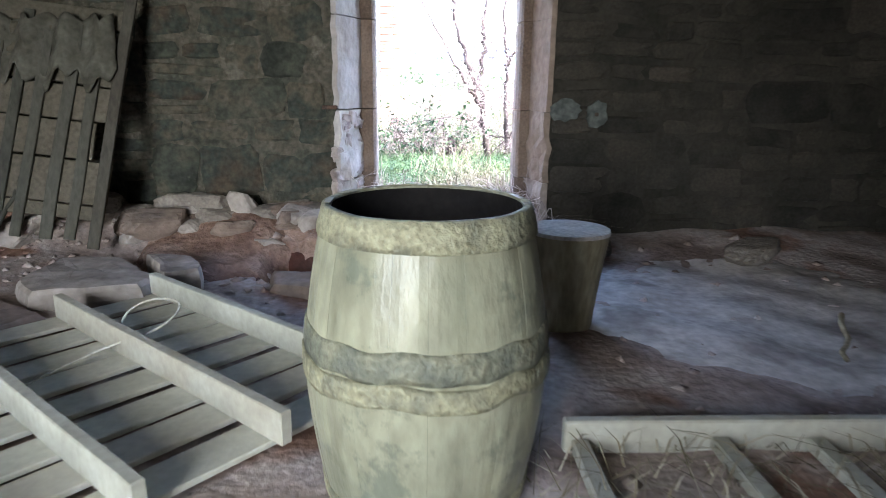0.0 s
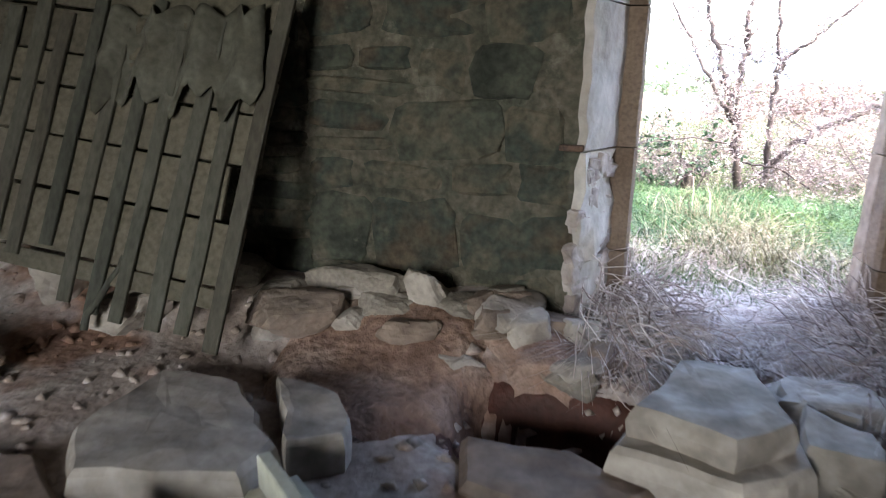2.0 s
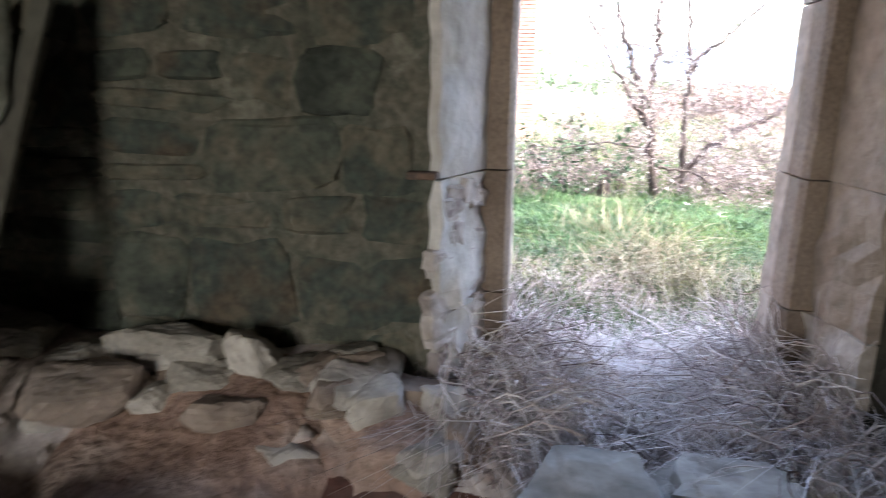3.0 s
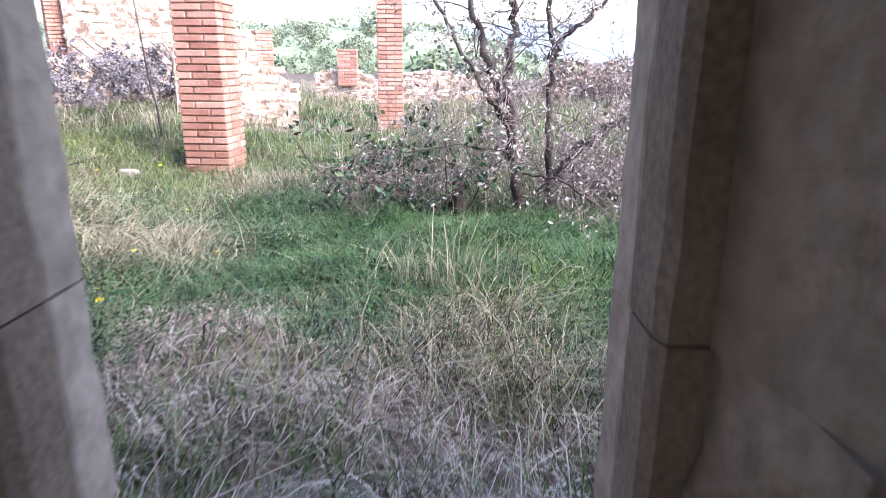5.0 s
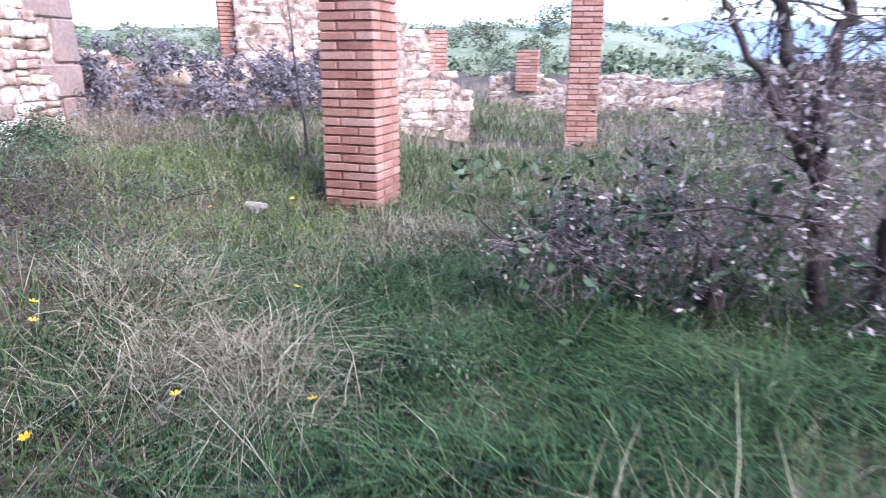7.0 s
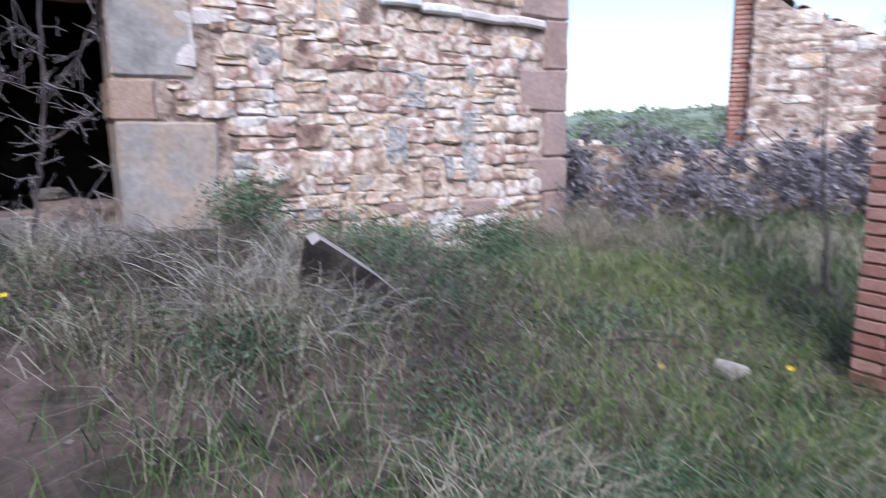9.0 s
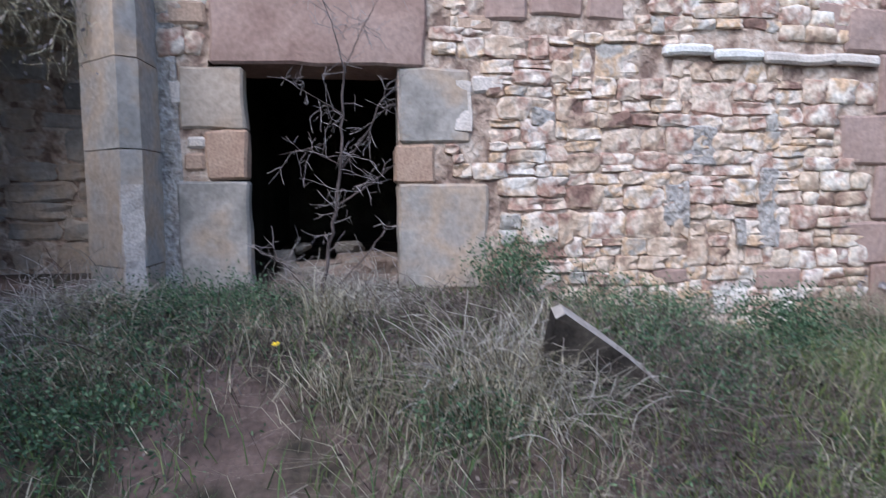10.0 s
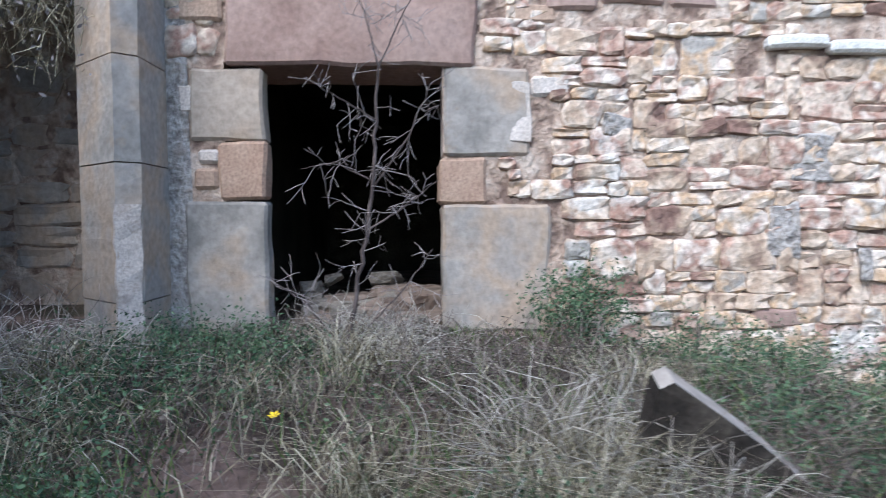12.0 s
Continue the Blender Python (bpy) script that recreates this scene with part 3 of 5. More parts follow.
brick_pier("brick_pillar", (-2.82, 9.45, -0.02), -3, 3.0, "square red brick pillar standing in the grass", side=0.53, c=0.079)
brick_pier("brick_pillar", (-1.10, 13.9, -0.05), 6, 3.2, "weathered red brick pillar behind the shrub", side=0.46)

# ---- ruined walls beyond ----
STONES = []
for k in range(10):
    bm = bmesh.new()
    box(bm, (1, 1, 1), bevel=0.11, rough=0.12, cuts=1, seed=k + 1)
    for v in bm.verts:
        v.co += noise.noise_vector(v.co * 2.3 + Vector((k * 4.7, 2.0, 9.0))) * 0.13
    me = bpy.data.meshes.new("stone")
    bm.to_mesh(me)
    bm.free()
    STONES.append(me)


def stone_copy(material):
    out = []
    for me in STONES:
        m2 = me.copy()
        m2.materials.clear()
        m2.materials.append(material)
        out.append(m2)
    return out


def rubble_cells(rng, w, h, hmin, hmax, lmin, lmax):
    """Rough courses, broken every metre or so: centre u, v and size of each stone on a w by h face."""
    u0 = 0.0
    while u0 < w:
        seg = min(rng.uniform(0.7, 1.5), w - u0 + 0.01)
        z = 0.0
        while z < h:
            ch = rng.uniform(hmin, hmax) if rng.random() < 0.8 else rng.uniform(hmax, hmax * 1.35)
            u = u0
            while u < u0 + seg - lmin * 0.4:
                ln = min(rng.uniform(lmin, lmax) * (0.8 + ch / hmax * 0.5), u0 + seg - u + rng.uniform(0, 0.08))
                if rng.random() < 0.2 and ch > hmin * 1.6:
                    hh = ch * rng.uniform(0.35, 0.65)
                    yield u + ln / 2, z + hh / 2, ln, hh
                    if ln > lmin * 2 and rng.random() < 0.5:
                        yield u + ln / 4, z + (ch + hh) / 2, ln / 2, ch - hh
                        yield u + ln * 0.75, z + (ch + hh) / 2, ln / 2, (ch - hh) * 0.95
                    else:
                        yield u + ln / 2, z + (ch + hh) / 2, ln, ch - hh
                else:
                    yield u + ln / 2, z + ch / 2 + rng.uniform(-0.012, 0.012), ln, ch * rng.uniform(0.85, 1.12)
                u += ln
            z += ch
        u0 += seg


def face_stones(name, parent, m, w, h, material, far_material, limit, skip, sizes, seed, depth=0.14, gap=0.0, jit=0.018, near=None):
    """Stones over a wall face whose frame is m (x along, y out, z up)."""
    rng = random.Random(seed)
    meshes = stone_copy(material)
    cells = []
    for u, v, ln, ch in rubble_cells(rng, w, h, *sizes):
        if u < ln * 0.3 or u > w - ln * 0.3 or v > h - ch * 0.3 or skip(u, v, ln, ch):
            continue
        cells.append((u, v, ln, ch, rng.uniform(-jit, jit), rng.uniform(-3.5, 3.5), rng.randrange(10)))
    if near:
        cells.sort(key=lambda c: (c[0] - near[0]) ** 2 + (c[1] - near[1]) ** 2)
    for u, v, ln, ch, out, rot, k in cells[:limit]:
        o = new(name, meshes[k])
        o.parent = parent
        o.matrix_basis = m @ pose(u, out - depth * 0.3, v, 0, rot, 0) @ Matrix.Diagonal((ln - gap, depth, ch - gap, 1))
    rest = cells[limit:]
    if rest:
        co, fa, base = [], [], 0
        tri = []
        for me in STONES:
            bm = bmesh.new()
            bm.from_mesh(me)
            bmesh.ops.triangulate(bm, faces=bm.faces)
            bm.verts.index_update()
            tri.append((np.array([v.co[:] for v in bm.verts]), np.array([[v.index for v in f.verts] for f in bm.faces])))
            bm.free()
        for u, v, ln, ch, out, rot, k in rest:
            mm = np.array(m @ pose(u, out - depth * 0.3, v, 0, rot, 0) @ Matrix.Diagonal((ln - gap, depth, ch - gap, 1)))
            vs, fs = tri[k]
            co.append(vs @ mm[:3, :3].T + mm[:3, 3])
            fa.append(fs + base)
            base += len(vs)
        ob = raw_mesh("rubble_stones", np.concatenate(co), np.concatenate(fa), far_material)
        ob.parent = parent
        tagged(ob, "joined courses of rubble stone", kind="stuff")


def along(x, y, z, deg):
    """Frame of a wall face: starts at x, y, z, runs along deg; y of the frame points out of the face."""
    return pose(x, y, z, 0, 0, deg)


def ruin(name, x, y, z, deg, length, profile, thick, label, seed, sizes=(0.09, 0.2, 0.15, 0.42)):
    """A broken rubble wall; profile gives its height along its length."""
    th = empty(name, (x, y, z), deg)
    tagged(th, label, "wall", kind="structure")
    bm = bmesh.new()
    n = max(4, int(length / 0.25))
    rows = []
    for i in range(n + 1):
        u = length * i / n
        h = profile(u) + 0.07 * noise.noise(Vector((u * 3, seed, 0))) - 0.05
        rows.append([bm.verts.new((u, b, q)) for b, q in ((0.02, -0.5), (0.02, h), (thick - 0.02, h), (thick - 0.02, -0.5))])
    for a, b in zip(rows, rows[1:]):
        for i in range(3):
            bm.faces.new((a[i], a[i + 1], b[i + 1], b[i]))
    bm.faces.new(rows[0][::-1])
    bm.faces.new(rows[-1])
    bmesh.ops.recalc_face_normals(bm, faces=bm.faces)
    part("wall_core", bm, MORTAR, th)
    hmax = max(profile(length * i / 40) for i in range(41))
    skip = lambda u, v, ln, ch: v > profile(min(max(u, 0), length)) - 0.02
    face_stones("stone", th, pose(0, 0.05, 0) @ Matrix.Diagonal((1, -1, 1, 1)), length, hmax, STONE, STONE_FAR, 0, skip, sizes, seed)
    return th


# tall ruin with a brick end pier and tile coping
CX, CY = -7.72, 15.3
ruin("ruined_wall", CX + 0.35, CY, -0.1, 38, 4.0, lambda u: 3.85 - 0.5 * u + 0.06 * math.sin(u * 7), 0.45, "tall ruined rubble wall with a sloping broken top", 11)
brick_pier("brick_pier", (CX, CY - 0.02, 0.0), 38, 3.75, "ragged red brick end pier of the ruined wall", side=0.42)
ruin("ruined_wall", -4.55, 13.5, -0.15, 25, 2.1, lambda u: 1.5 - 0.18 * u + 0.16 * math.sin(u * 5), 0.5, "low crumbling rubble wall end", 12)
ruin("ruined_wall", -3.6, 20.5, -0.3, 4, 5.5, lambda u: 1.25 + 0.15 * math.sin(u * 2.4), 0.5, "low ruined rubble wall in the distance", 13)
brick_pier("brick_stub", (-2.95, 20.4, 0.6), 4, 1.0, "short broken brick stub on the far ruined wall", side=0.55)
ruin("garden_wall", -7.4, 10.6, 0.2, 68, 5.2, lambda u: 1.15 + 0.1 * math.sin(u * 2), 0.5, "garden wall smothered in dry grey creeper", 14)

# coping of tiles on the tall ruin
coping = empty("tile_coping", (CX, CY, 3.78), 38)
brick_pier("brick_stub", (CX + 0.35 + 0.788 * 3.85, CY + 0.616 * 3.85, 0.2), 38, 1.75, "broken brick end of the ruined wall", side=0.42)
tagged(coping, "sloping coping of old roof tiles on the ruin", "coping")
for k in range(12):
    bm = bmesh.new()
    seg = []
    for yy in (-0.16, 0.62):
        ring = [bm.verts.new((math.cos(radians(a)) * 0.12, yy, math.sin(radians(a)) * 0.07)) for a in range(0, 181, 30)]
        ring += [bm.verts.new((math.cos(radians(a)) * 0.10, yy, math.sin(radians(a)) * 0.055)) for a in range(180, -1, -30)]
        seg.append(ring)
    q = len(seg[0])
    for i in range(q):
        bm.faces.new((seg[0][i], seg[0][(i + 1) % q], seg[1][(i + 1) % q], seg[1][i]))
    bm.faces.new(seg[0][::-1])
    bm.faces.new(seg[1])
    o = part("tile", bm, TILE, coping)
    o.matrix_basis = pose(0.05 + k * 0.23, 0, 0.02 - k * 0.115 + (0.05 if k > 2 else 0), 0, 26, 0)

# ---- far country ----
rng = np.random.default_rng(5)


def ridge(name, x0, x1, y, base, amp, seed, material, label, depth=30.0, step=2.0, fade=None):
    xs = np.arange(x0, x1, step)
    hs = np.array([base + amp * (0.6 + 0.5 * noise.noise(Vector((x * 0.6 / depth, seed, 0))) + 0.25 * noise.noise(Vector((x * 2.2 / depth, seed, 4)))) for x in xs])
    hs = -3.0 + (hs + 3.0) * (1 - ss(fade[0], fade[1], xs)) if fade else hs
    prof = [(0, -6, 0.0), (0.25 * depth, 0, 0.45), (0.6 * depth, 0, 0.85), (depth, 0, 1.0), (depth * 1.8, -8, 0.0)]
    co = np.concatenate([np.stack([xs, np.full_like(xs, y + dy), -4 + dz + (hs + 4) * k], 1) for dy, dz, k in prof])
    w = len(xs)
    i = (np.arange(len(prof) - 1)[:, None] * w + np.arange(w - 1)[None, :]).ravel()
    ob = raw_mesh(name, co, np.stack([i, i + 1, i + w + 1, i + w], 1), material)
    smooth(ob)
    return tagged(ob, label, "hill", kind="structure"), xs, hs


ridge("backdrop_hill", -170, 45, 62, 3.2, 3.4, 2.0, HILL, "wooded green hillside behind the ruins", 30, fade=(-4.0, 30.0))
ridge("backdrop_mountain", -900, 1500, 1500, 55, 60, 7.0, MOUNTAIN, "mountain ridge on the horizon with blue haze in its colour", 300, 25)
_w, wx, wh = ridge("backdrop_hill", -400, 20, 150, 8.0, 5.0, 5.0, HILL, "farther wooded hill", 60, 4, fade=(-40.0, 20.0))


def clumps(name, pts, radius, n, material, label, category, seed, kind="stuff", flat=0.8, leaf=1.0):
    """Crowns of small leaf faces round many points, joined."""
    r = np.random.default_rng(seed)
    P = np.repeat(np.asarray(pts, float), n, axis=0)
    R = np.repeat(np.asarray(radius, float), n)
    d = r.normal(size=P.shape)
    d /= np.linalg.norm(d, axis=1, keepdims=True)
    c = P + d * (R * r.uniform(0.55, 1.05, len(P)))[:, None] * np.array([1, 1, flat])
    s = R * r.uniform(0.12, 0.26, len(P)) * leaf
    a, b = r.normal(size=P.shape), r.normal(size=P.shape)
    a /= np.linalg.norm(a, axis=1, keepdims=True)
    b = np.cross(a, b)
    b /= np.linalg.norm(b, axis=1, keepdims=True)
    co = np.stack([c - a * s[:, None], c + b * s[:, None] * 0.7, c + a * s[:, None], c - b * s[:, None] * 0.7], 1).reshape(-1, 3)
    ob = raw_mesh(name, co, np.arange(len(co)).reshape(-1, 4), material)
    return tagged(ob, label, category, kind=kind)


wp = []
for _ in range(900):
    x = rng.uniform(-120, 30)
    k = rng.uniform(0, 1)
    h = 3.2 + 3.4 * (0.6 + 0.5 * noise.noise(Vector((x * 0.02, 2.0, 0))))
    h = -3.0 + (h + 3.0) * (1 - float(ss(-4.0, 30.0, x)))
    wp.append((x, 62 + 30 * k, -4 + (h + 4) * (0.3 + 0.7 * k)))
clumps("far_woods", wp, rng.uniform(0.8, 1.9, len(wp)), 60, HILL, "distant pine and oak woods on the hill", "woods", 3)


tp = [(-4.0 - 1.3 * k + rng.uniform(-1.2, 1.2), 42 + rng.uniform(0, 10), rng.uniform(0.3, 3.2)) for k in range(30)]
tp = [(x + rng.normal() * 1.0, y, z + rng.normal() * 0.5) for x, y, z in tp for _ in range(4)]
clumps("far_trees", tp, rng.uniform(0.45, 1.15, len(tp)), 420, HILL, "line of scrubby green trees behind the ruins", "woods", 13, leaf=0.45)

hp = [(rng.uniform(3.0, 22.0), rng.uniform(14, 30), rng.uniform(0.0, 1.1)) for k in range(70)]
clumps("dry_scrub", hp, rng.uniform(0.35, 0.8, len(hp)), 700, SCRUB, "dry mauve scrub beyond the shrub", "scrub", 15, leaf=0.5)

# ---- grass ----
TUSSOCKS = [(-1.75, 6.55, 420, 0.4, 1.6), (-1.5, 6.2, 300, 0.34, 1.8), (-2.0, 6.1, 260, 0.34, 1.7), (0.55, 4.55, 220, 0.34, 1.4), (0.2, 4.75, 160, 0.34, 1.2), (-1.9, 8.6, 260, 0.36, 1.0), (-1.4, 8.7, 240, 0.34, 1.1), (-2.6, 6.8, 350, 0.38, 1.3), (-2.2, 6.5, 200, 0.32, 1.4), (0.0, 5.65, 70, 0.42, 1.0), (0.25, 5.57, 70, 0.5, 0.6), (0.45, 5.1, 120, 0.3, 1.4), (-4.9, 4.3, 350, 0.32, 1.6), (-4.4, 4.5, 250, 0.3, 1.6), (-4.2, 5.7, 200, 0.28, 1.7), (-4.8, 5.2, 160, 0.3, 1.5), (-4.0, 6.36, 380, 0.36, 1.2), (-4.2, 6.6, 250, 0.34, 1.2), (-2.7, 7.1, 250, 0.3, 1.6), (-5.2, 5.6, 260, 0.4, 0.9), (-5.0, 6.9, 200, 0.35, 1.2), (-5.4, 9.9, 300, 0.5, 0.6), (-5.9, 9.6, 300, 0.5, 0.6)]


def blades(name, pts, hgt, wid, lean, material, label, category, seed, kind="stuff"):
    r = np.random.default_rng(seed)
    n = len(pts)
    az = r.uniform(0, 2 * np.pi, n)
    ln = lean * r.uniform(0.3, 1.3, n)
    h = hgt * r.uniform(0.55, 1.25, n)
    h = h * (1 - 0.45 * ss(-4.9, -5.7, pts[:, 0]) * ss(9.5, 8.5, pts[:, 1]))
    w = wid * r.uniform(0.7, 1.3, n)
    d = np.stack([np.cos(az), np.sin(az), np.zeros(n)], 1)
    fa = az + r.uniform(-1.5, 1.5, n)
    s = np.stack([-np.sin(fa), np.cos(fa), np.zeros(n)], 1) * w[:, None] / 2
    up = np.array([0, 0, 1.0])
    m1 = pts + d * (h * ln * 0.30)[:, None] + up * (h * 0.55)[:, None]
    m2 = pts + d * (h * ln * 1.0)[:, None] + up * (h * (1.0 - 0.35 * np.minimum(ln, 1.4)))[:, None]
    co = np.stack([pts - s, pts + s, m1 + s * 0.75, m1 - s * 0.75, m2 + s * 0.15, m2 - s * 0.15], 1).reshape(-1, 3)
    i = np.arange(n)[:, None] * 6
    faces = np.concatenate([i + np.array([[0, 1, 2, 3]]), i + np.array([[3, 2, 4, 5]])], 1).reshape(-1, 4)
    ob = raw_mesh(name, co, faces, material)
    return tagged(ob, label, category, kind=kind)


def scatter(n, seed, x0, x1, y0, y1, keep, tuft=0.10, per=9):
    r = np.random.default_rng(seed)
    m = n // per
    c = np.stack([r.uniform(x0, x1, m), r.uniform(y0, y1, m)], 1)
    p = np.repeat(c, per, axis=0) + r.normal(size=(m * per, 2)) * tuft
    bare = patch(p[:, 0], p[:, 1], -0.66, 4.97, 0.45, 0.28) + patch(p[:, 0], p[:, 1], -4.2, 5.35, 0.7, 0.30) + patch(p[:, 0], p[:, 1], -3.3, 5.5, 0.6, 0.35) + patch(p[:, 0], p[:, 1], -4.0, 8.9, 0.5, 0.25)
    k = keep(p[:, 0], p[:, 1]) * (1 - 0.85 * np.clip(bare, 0, 1))
    ok = (r.uniform(size=len(p)) < k) & (p[:, 1] > 3.42)
    ok &= ~((p[:, 0] < WX + 0.02) & (p[:, 1] < 10.2))
    p = p[ok]
    return np.concatenate([p, ground_z(p[:, 0], p[:, 1])[:, None] - 0.01], 1)


def patch(x, y, cx, cy, rx, ry):
    return np.exp(-(((x - cx) / rx) ** 2 + ((y - cy) / ry) ** 2))


def wob(x, y, f=1.0, o=0.0):
    return 0.5 + 0.25 * np.sin(x * 1.9 * f + o + 1.3 * np.sin(y * 1.1 * f)) + 0.25 * np.sin(y * 2.3 * f + 2 * o + 1.1 * np.sin(x * 1.4 * f))


lush = lambda x, y: np.clip(0.8 * patch(x, y, 0.3, 5.3, 1.1, 0.35) + 1.3 * patch(x, y, -0.5, 6.5, 1.4, 0.9) + 0.9 * patch(x, y, -0.9, 7.2, 1.3, 1.0) + 0.6 * patch(x, y, 1.8, 6.2, 1.2, 1.2), 0, 1)
dryz = lambda x, y: np.clip(0.6 * patch(x, y, 0.6, 4.6, 1.6, 0.8) + 0.5 * patch(x, y, -1.7, 6.4, 0.9, 1.4) + 0.45 * patch(x, y, -3.8, 6.0, 1.5, 1.5) + 0.5 * patch(x, y, -4.2, 12.0, 2.5, 1.6) + 0.6 * patch(x, y, 2.0, 4.6, 1.2, 1.0) + 0.35 * patch(x, y, -0.4, 9.2, 1.6, 0.8) + 0.8 * patch(x, y, -1.9, 8.3, 1.3, 0.6) + 0.5 * patch(x, y, -4.5, 9.0, 1.5, 1.0), 0, 1)
deadz = lambda x, y: np.clip(1.0 * patch(x, y, -5.3, 6.6, 1.1, 2.0) + 0.7 * patch(x, y, -3.4, 7.4, 0.9, 1.0) + 0.6 * patch(x, y, -0.7, 4.6, 0.7, 0.5) + 0.7 * patch(x, y, -5.2, 4.4, 1.0, 0.8), 0, 1)
green = lambda x, y: np.clip((0.80 - 0.5 * dryz(x, y) - 0.5 * deadz(x, y)) * (0.35 + 0.9 * wob(x, y)), 0.03, 1)
blades("green_grass", scatter(190000, 21, -9, 6, 3.4, 13, green, 0.12), 0.20, 0.007, 0.9, GRASS, "mixed green meadow grass in the courtyard", "grass", 31)
blades("green_grass", scatter(70000, 22, -14, 9, 11, 22, lambda x, y: 0.8 * wob(x, y, 0.6), 0.18), 0.24, 0.014, 0.9, GRASS, "meadow grass beyond the brick pillars", "grass", 32)
blades("lush_grass", scatter(130000, 23, -3, 4, 4.5, 9.5, lambda x, y: lush(x, y) * np.clip(1.9 * wob(x, y, 2.6, 2) - 0.35, 0.05, 1), 0.10), 0.25, 0.008, 1.6, GRASS_DARK, "patch of lush dark green grass", "grass", 33)
blades("dry_grass", scatter(150000, 24, -8, 6, 3.4, 13, lambda x, y: np.clip(dryz(x, y) * (0.5 + 0.6 * wob(x, y, 1.4, 1)) + 0.06, 0, 1), 0.13), 0.22, 0.005, 1.7, STRAW, "straw-coloured dry grass", "grass", 34)
blades("dry_grass", scatter(80000, 25, -12, 16, 10, 26, lambda x, y: 0.6 * wob(x, y, 0.8, 2), 0.2), 0.42, 0.008, 0.7, STRAW, "tall dry grass along the ruins", "grass", 35)
blades("dead_stalks", scatter(190000, 26, -8, 5, 3.4, 12, lambda x, y: np.clip(deadz(x, y) * (0.4 + 0.8 * wob(x, y, 1.7, 3)) + 0.03, 0, 1), 0.11), 0.20, 0.0045, 2.0, DEAD, "tangle of dead brown stalks", "grass", 36)
bright = lambda x, y: np.clip(1.1 * patch(x, y, 0.3, 4.2, 0.9, 0.5) + 0.6 * patch(x, y, 0.9, 5.6, 0.5, 0.4) + 0.55 * patch(x, y, -3.0, 8.0, 0.9, 0.8) + 0.8 * patch(x, y, -4.2, 9.6, 1.2, 0.9) + 0.6 * patch(x, y, 1.0, 5.3, 0.6, 0.5), 0, 1)
blades("bright_grass", scatter(80000, 41, -6, 2, 4.5, 11, lambda x, y: bright(x, y) * (0.35 + 0.8 * wob(x, y, 1.8, 5)), 0.10), 0.20, 0.006, 1.1, GRASS_BRIGHT, "patch of bright yellow-green grass", "grass", 42)


def tussock(x, y, n, h, lean, seed, material=None):
    r = np.random.default_rng(seed)
    p = np.stack([x + r.normal(size=n) * 0.13, y + r.normal(size=n) * 0.13], 1)
    p = np.concatenate([p, ground_z(p[:, 0], p[:, 1])[:, None] - 0.01], 1)
    ob = blades("grass_tussock", p, h, 0.0055, lean, material or STRAW, "pale dry tussock of arching grass", "grass", seed)
    return tagged(ob, group="dry grass tussocks")


for k, (x, y, n, h, lean) in enumerate(TUSSOCKS):
    tussock(x, y, n, h, lean, 300 + k)
blades("seed_stalks", scatter(500, 27, -5, 2, 4.4, 9, lambda x, y: 0.5 + 0 * x, 0.1, 3), 0.55, 0.0032, 0.5, STRAW, "tall pale seeding grass stalks", "grass", 37)

# low leafy growth between the blades
def leaf_litter(name, pts, size, material, label, seed):
    r = np.random.default_rng(seed)
    n = len(pts)
    c = pts + np.stack([np.zeros(n), np.zeros(n), r.uniform(0.01, 0.11, n)], 1)
    s_ = size * r.uniform(0.5, 1.4, n)[:, None]
    a = r.normal(size=(n, 3)) * np.array([1, 1, 0.45])
    a /= np.linalg.norm(a, axis=1, keepdims=True)
    b = np.cross(a, r.normal(size=(n, 3)))
    b /= np.linalg.norm(b, axis=1, keepdims=True)
    co = np.stack([c - a * s_, c + b * s_ * 0.5, c + a * s_, c - b * s_ * 0.5], 1).reshape(-1, 3)
    return tagged(raw_mesh(name, co, np.arange(n * 4).reshape(-1, 4), material), label, "weeds", kind="stuff")


leaf_litter("low_weeds", scatter(110000, 28, -7, 4, 3.5, 11, lambda x, y: np.clip(1.5 * wob(x, y, 1.1, 4) - 0.65, 0, 1), 0.16, 14), 0.013, WEED, "low leafy weeds between the grass", 38)
leaf_litter("leaf_litter", scatter(50000, 29, -7, 4, 3.5, 11, lambda x, y: np.clip(deadz(x, y) + 0.15, 0, 1), 0.2, 10), 0.014, DEAD, "dead leaf litter on the ground", 39)

# straw in the doorway
r0 = np.random.default_rng(8)
sx = np.concatenate([r0.normal(-0.50, 0.13, 1900), r0.normal(0.56, 0.11, 1900), r0.uniform(-0.5, 0.55, 220)])
sy = np.concatenate([r0.normal(2.95, 0.30, 3800), r0.normal(2.9, 0.3, 220)])
ok = (sx > -0.66) & (sx < 0.66) & (sy > 2.35) & (sy < 3.6)
sp = np.stack([sx[ok], sy[ok], 0.04 + 0 * sx[ok]], 1)
blades("doorway_straw", sp, 0.24, 0.005, 2.0, MAUVE, "tangled dead grass heaped in the doorway", "straw", 9)
lp = np.stack([r0.uniform(-0.5, 0.56, 3200), r0.uniform(2.45, 3.75, 3200), np.zeros(3200)], 1)
lp[:, 2] = np.where(lp[:, 1] < 3.12, floor_z(lp[:, 0], lp[:, 1]), 0.03) + 0.004
blades("doorway_litter", lp, 0.09, 0.006, 2.6, MAUVE, "trodden straw litter on the threshold", "straw", 10)
mauve = lambda x, y: np.clip(1.3 * patch(x, y, -0.75, 4.8, 0.45, 0.5) + 0.35 * patch(x, y, -0.3, 3.75, 0.5, 0.3) + 0.5 * patch(x, y, 0.75, 4.7, 0.9, 0.6), 0, 1)
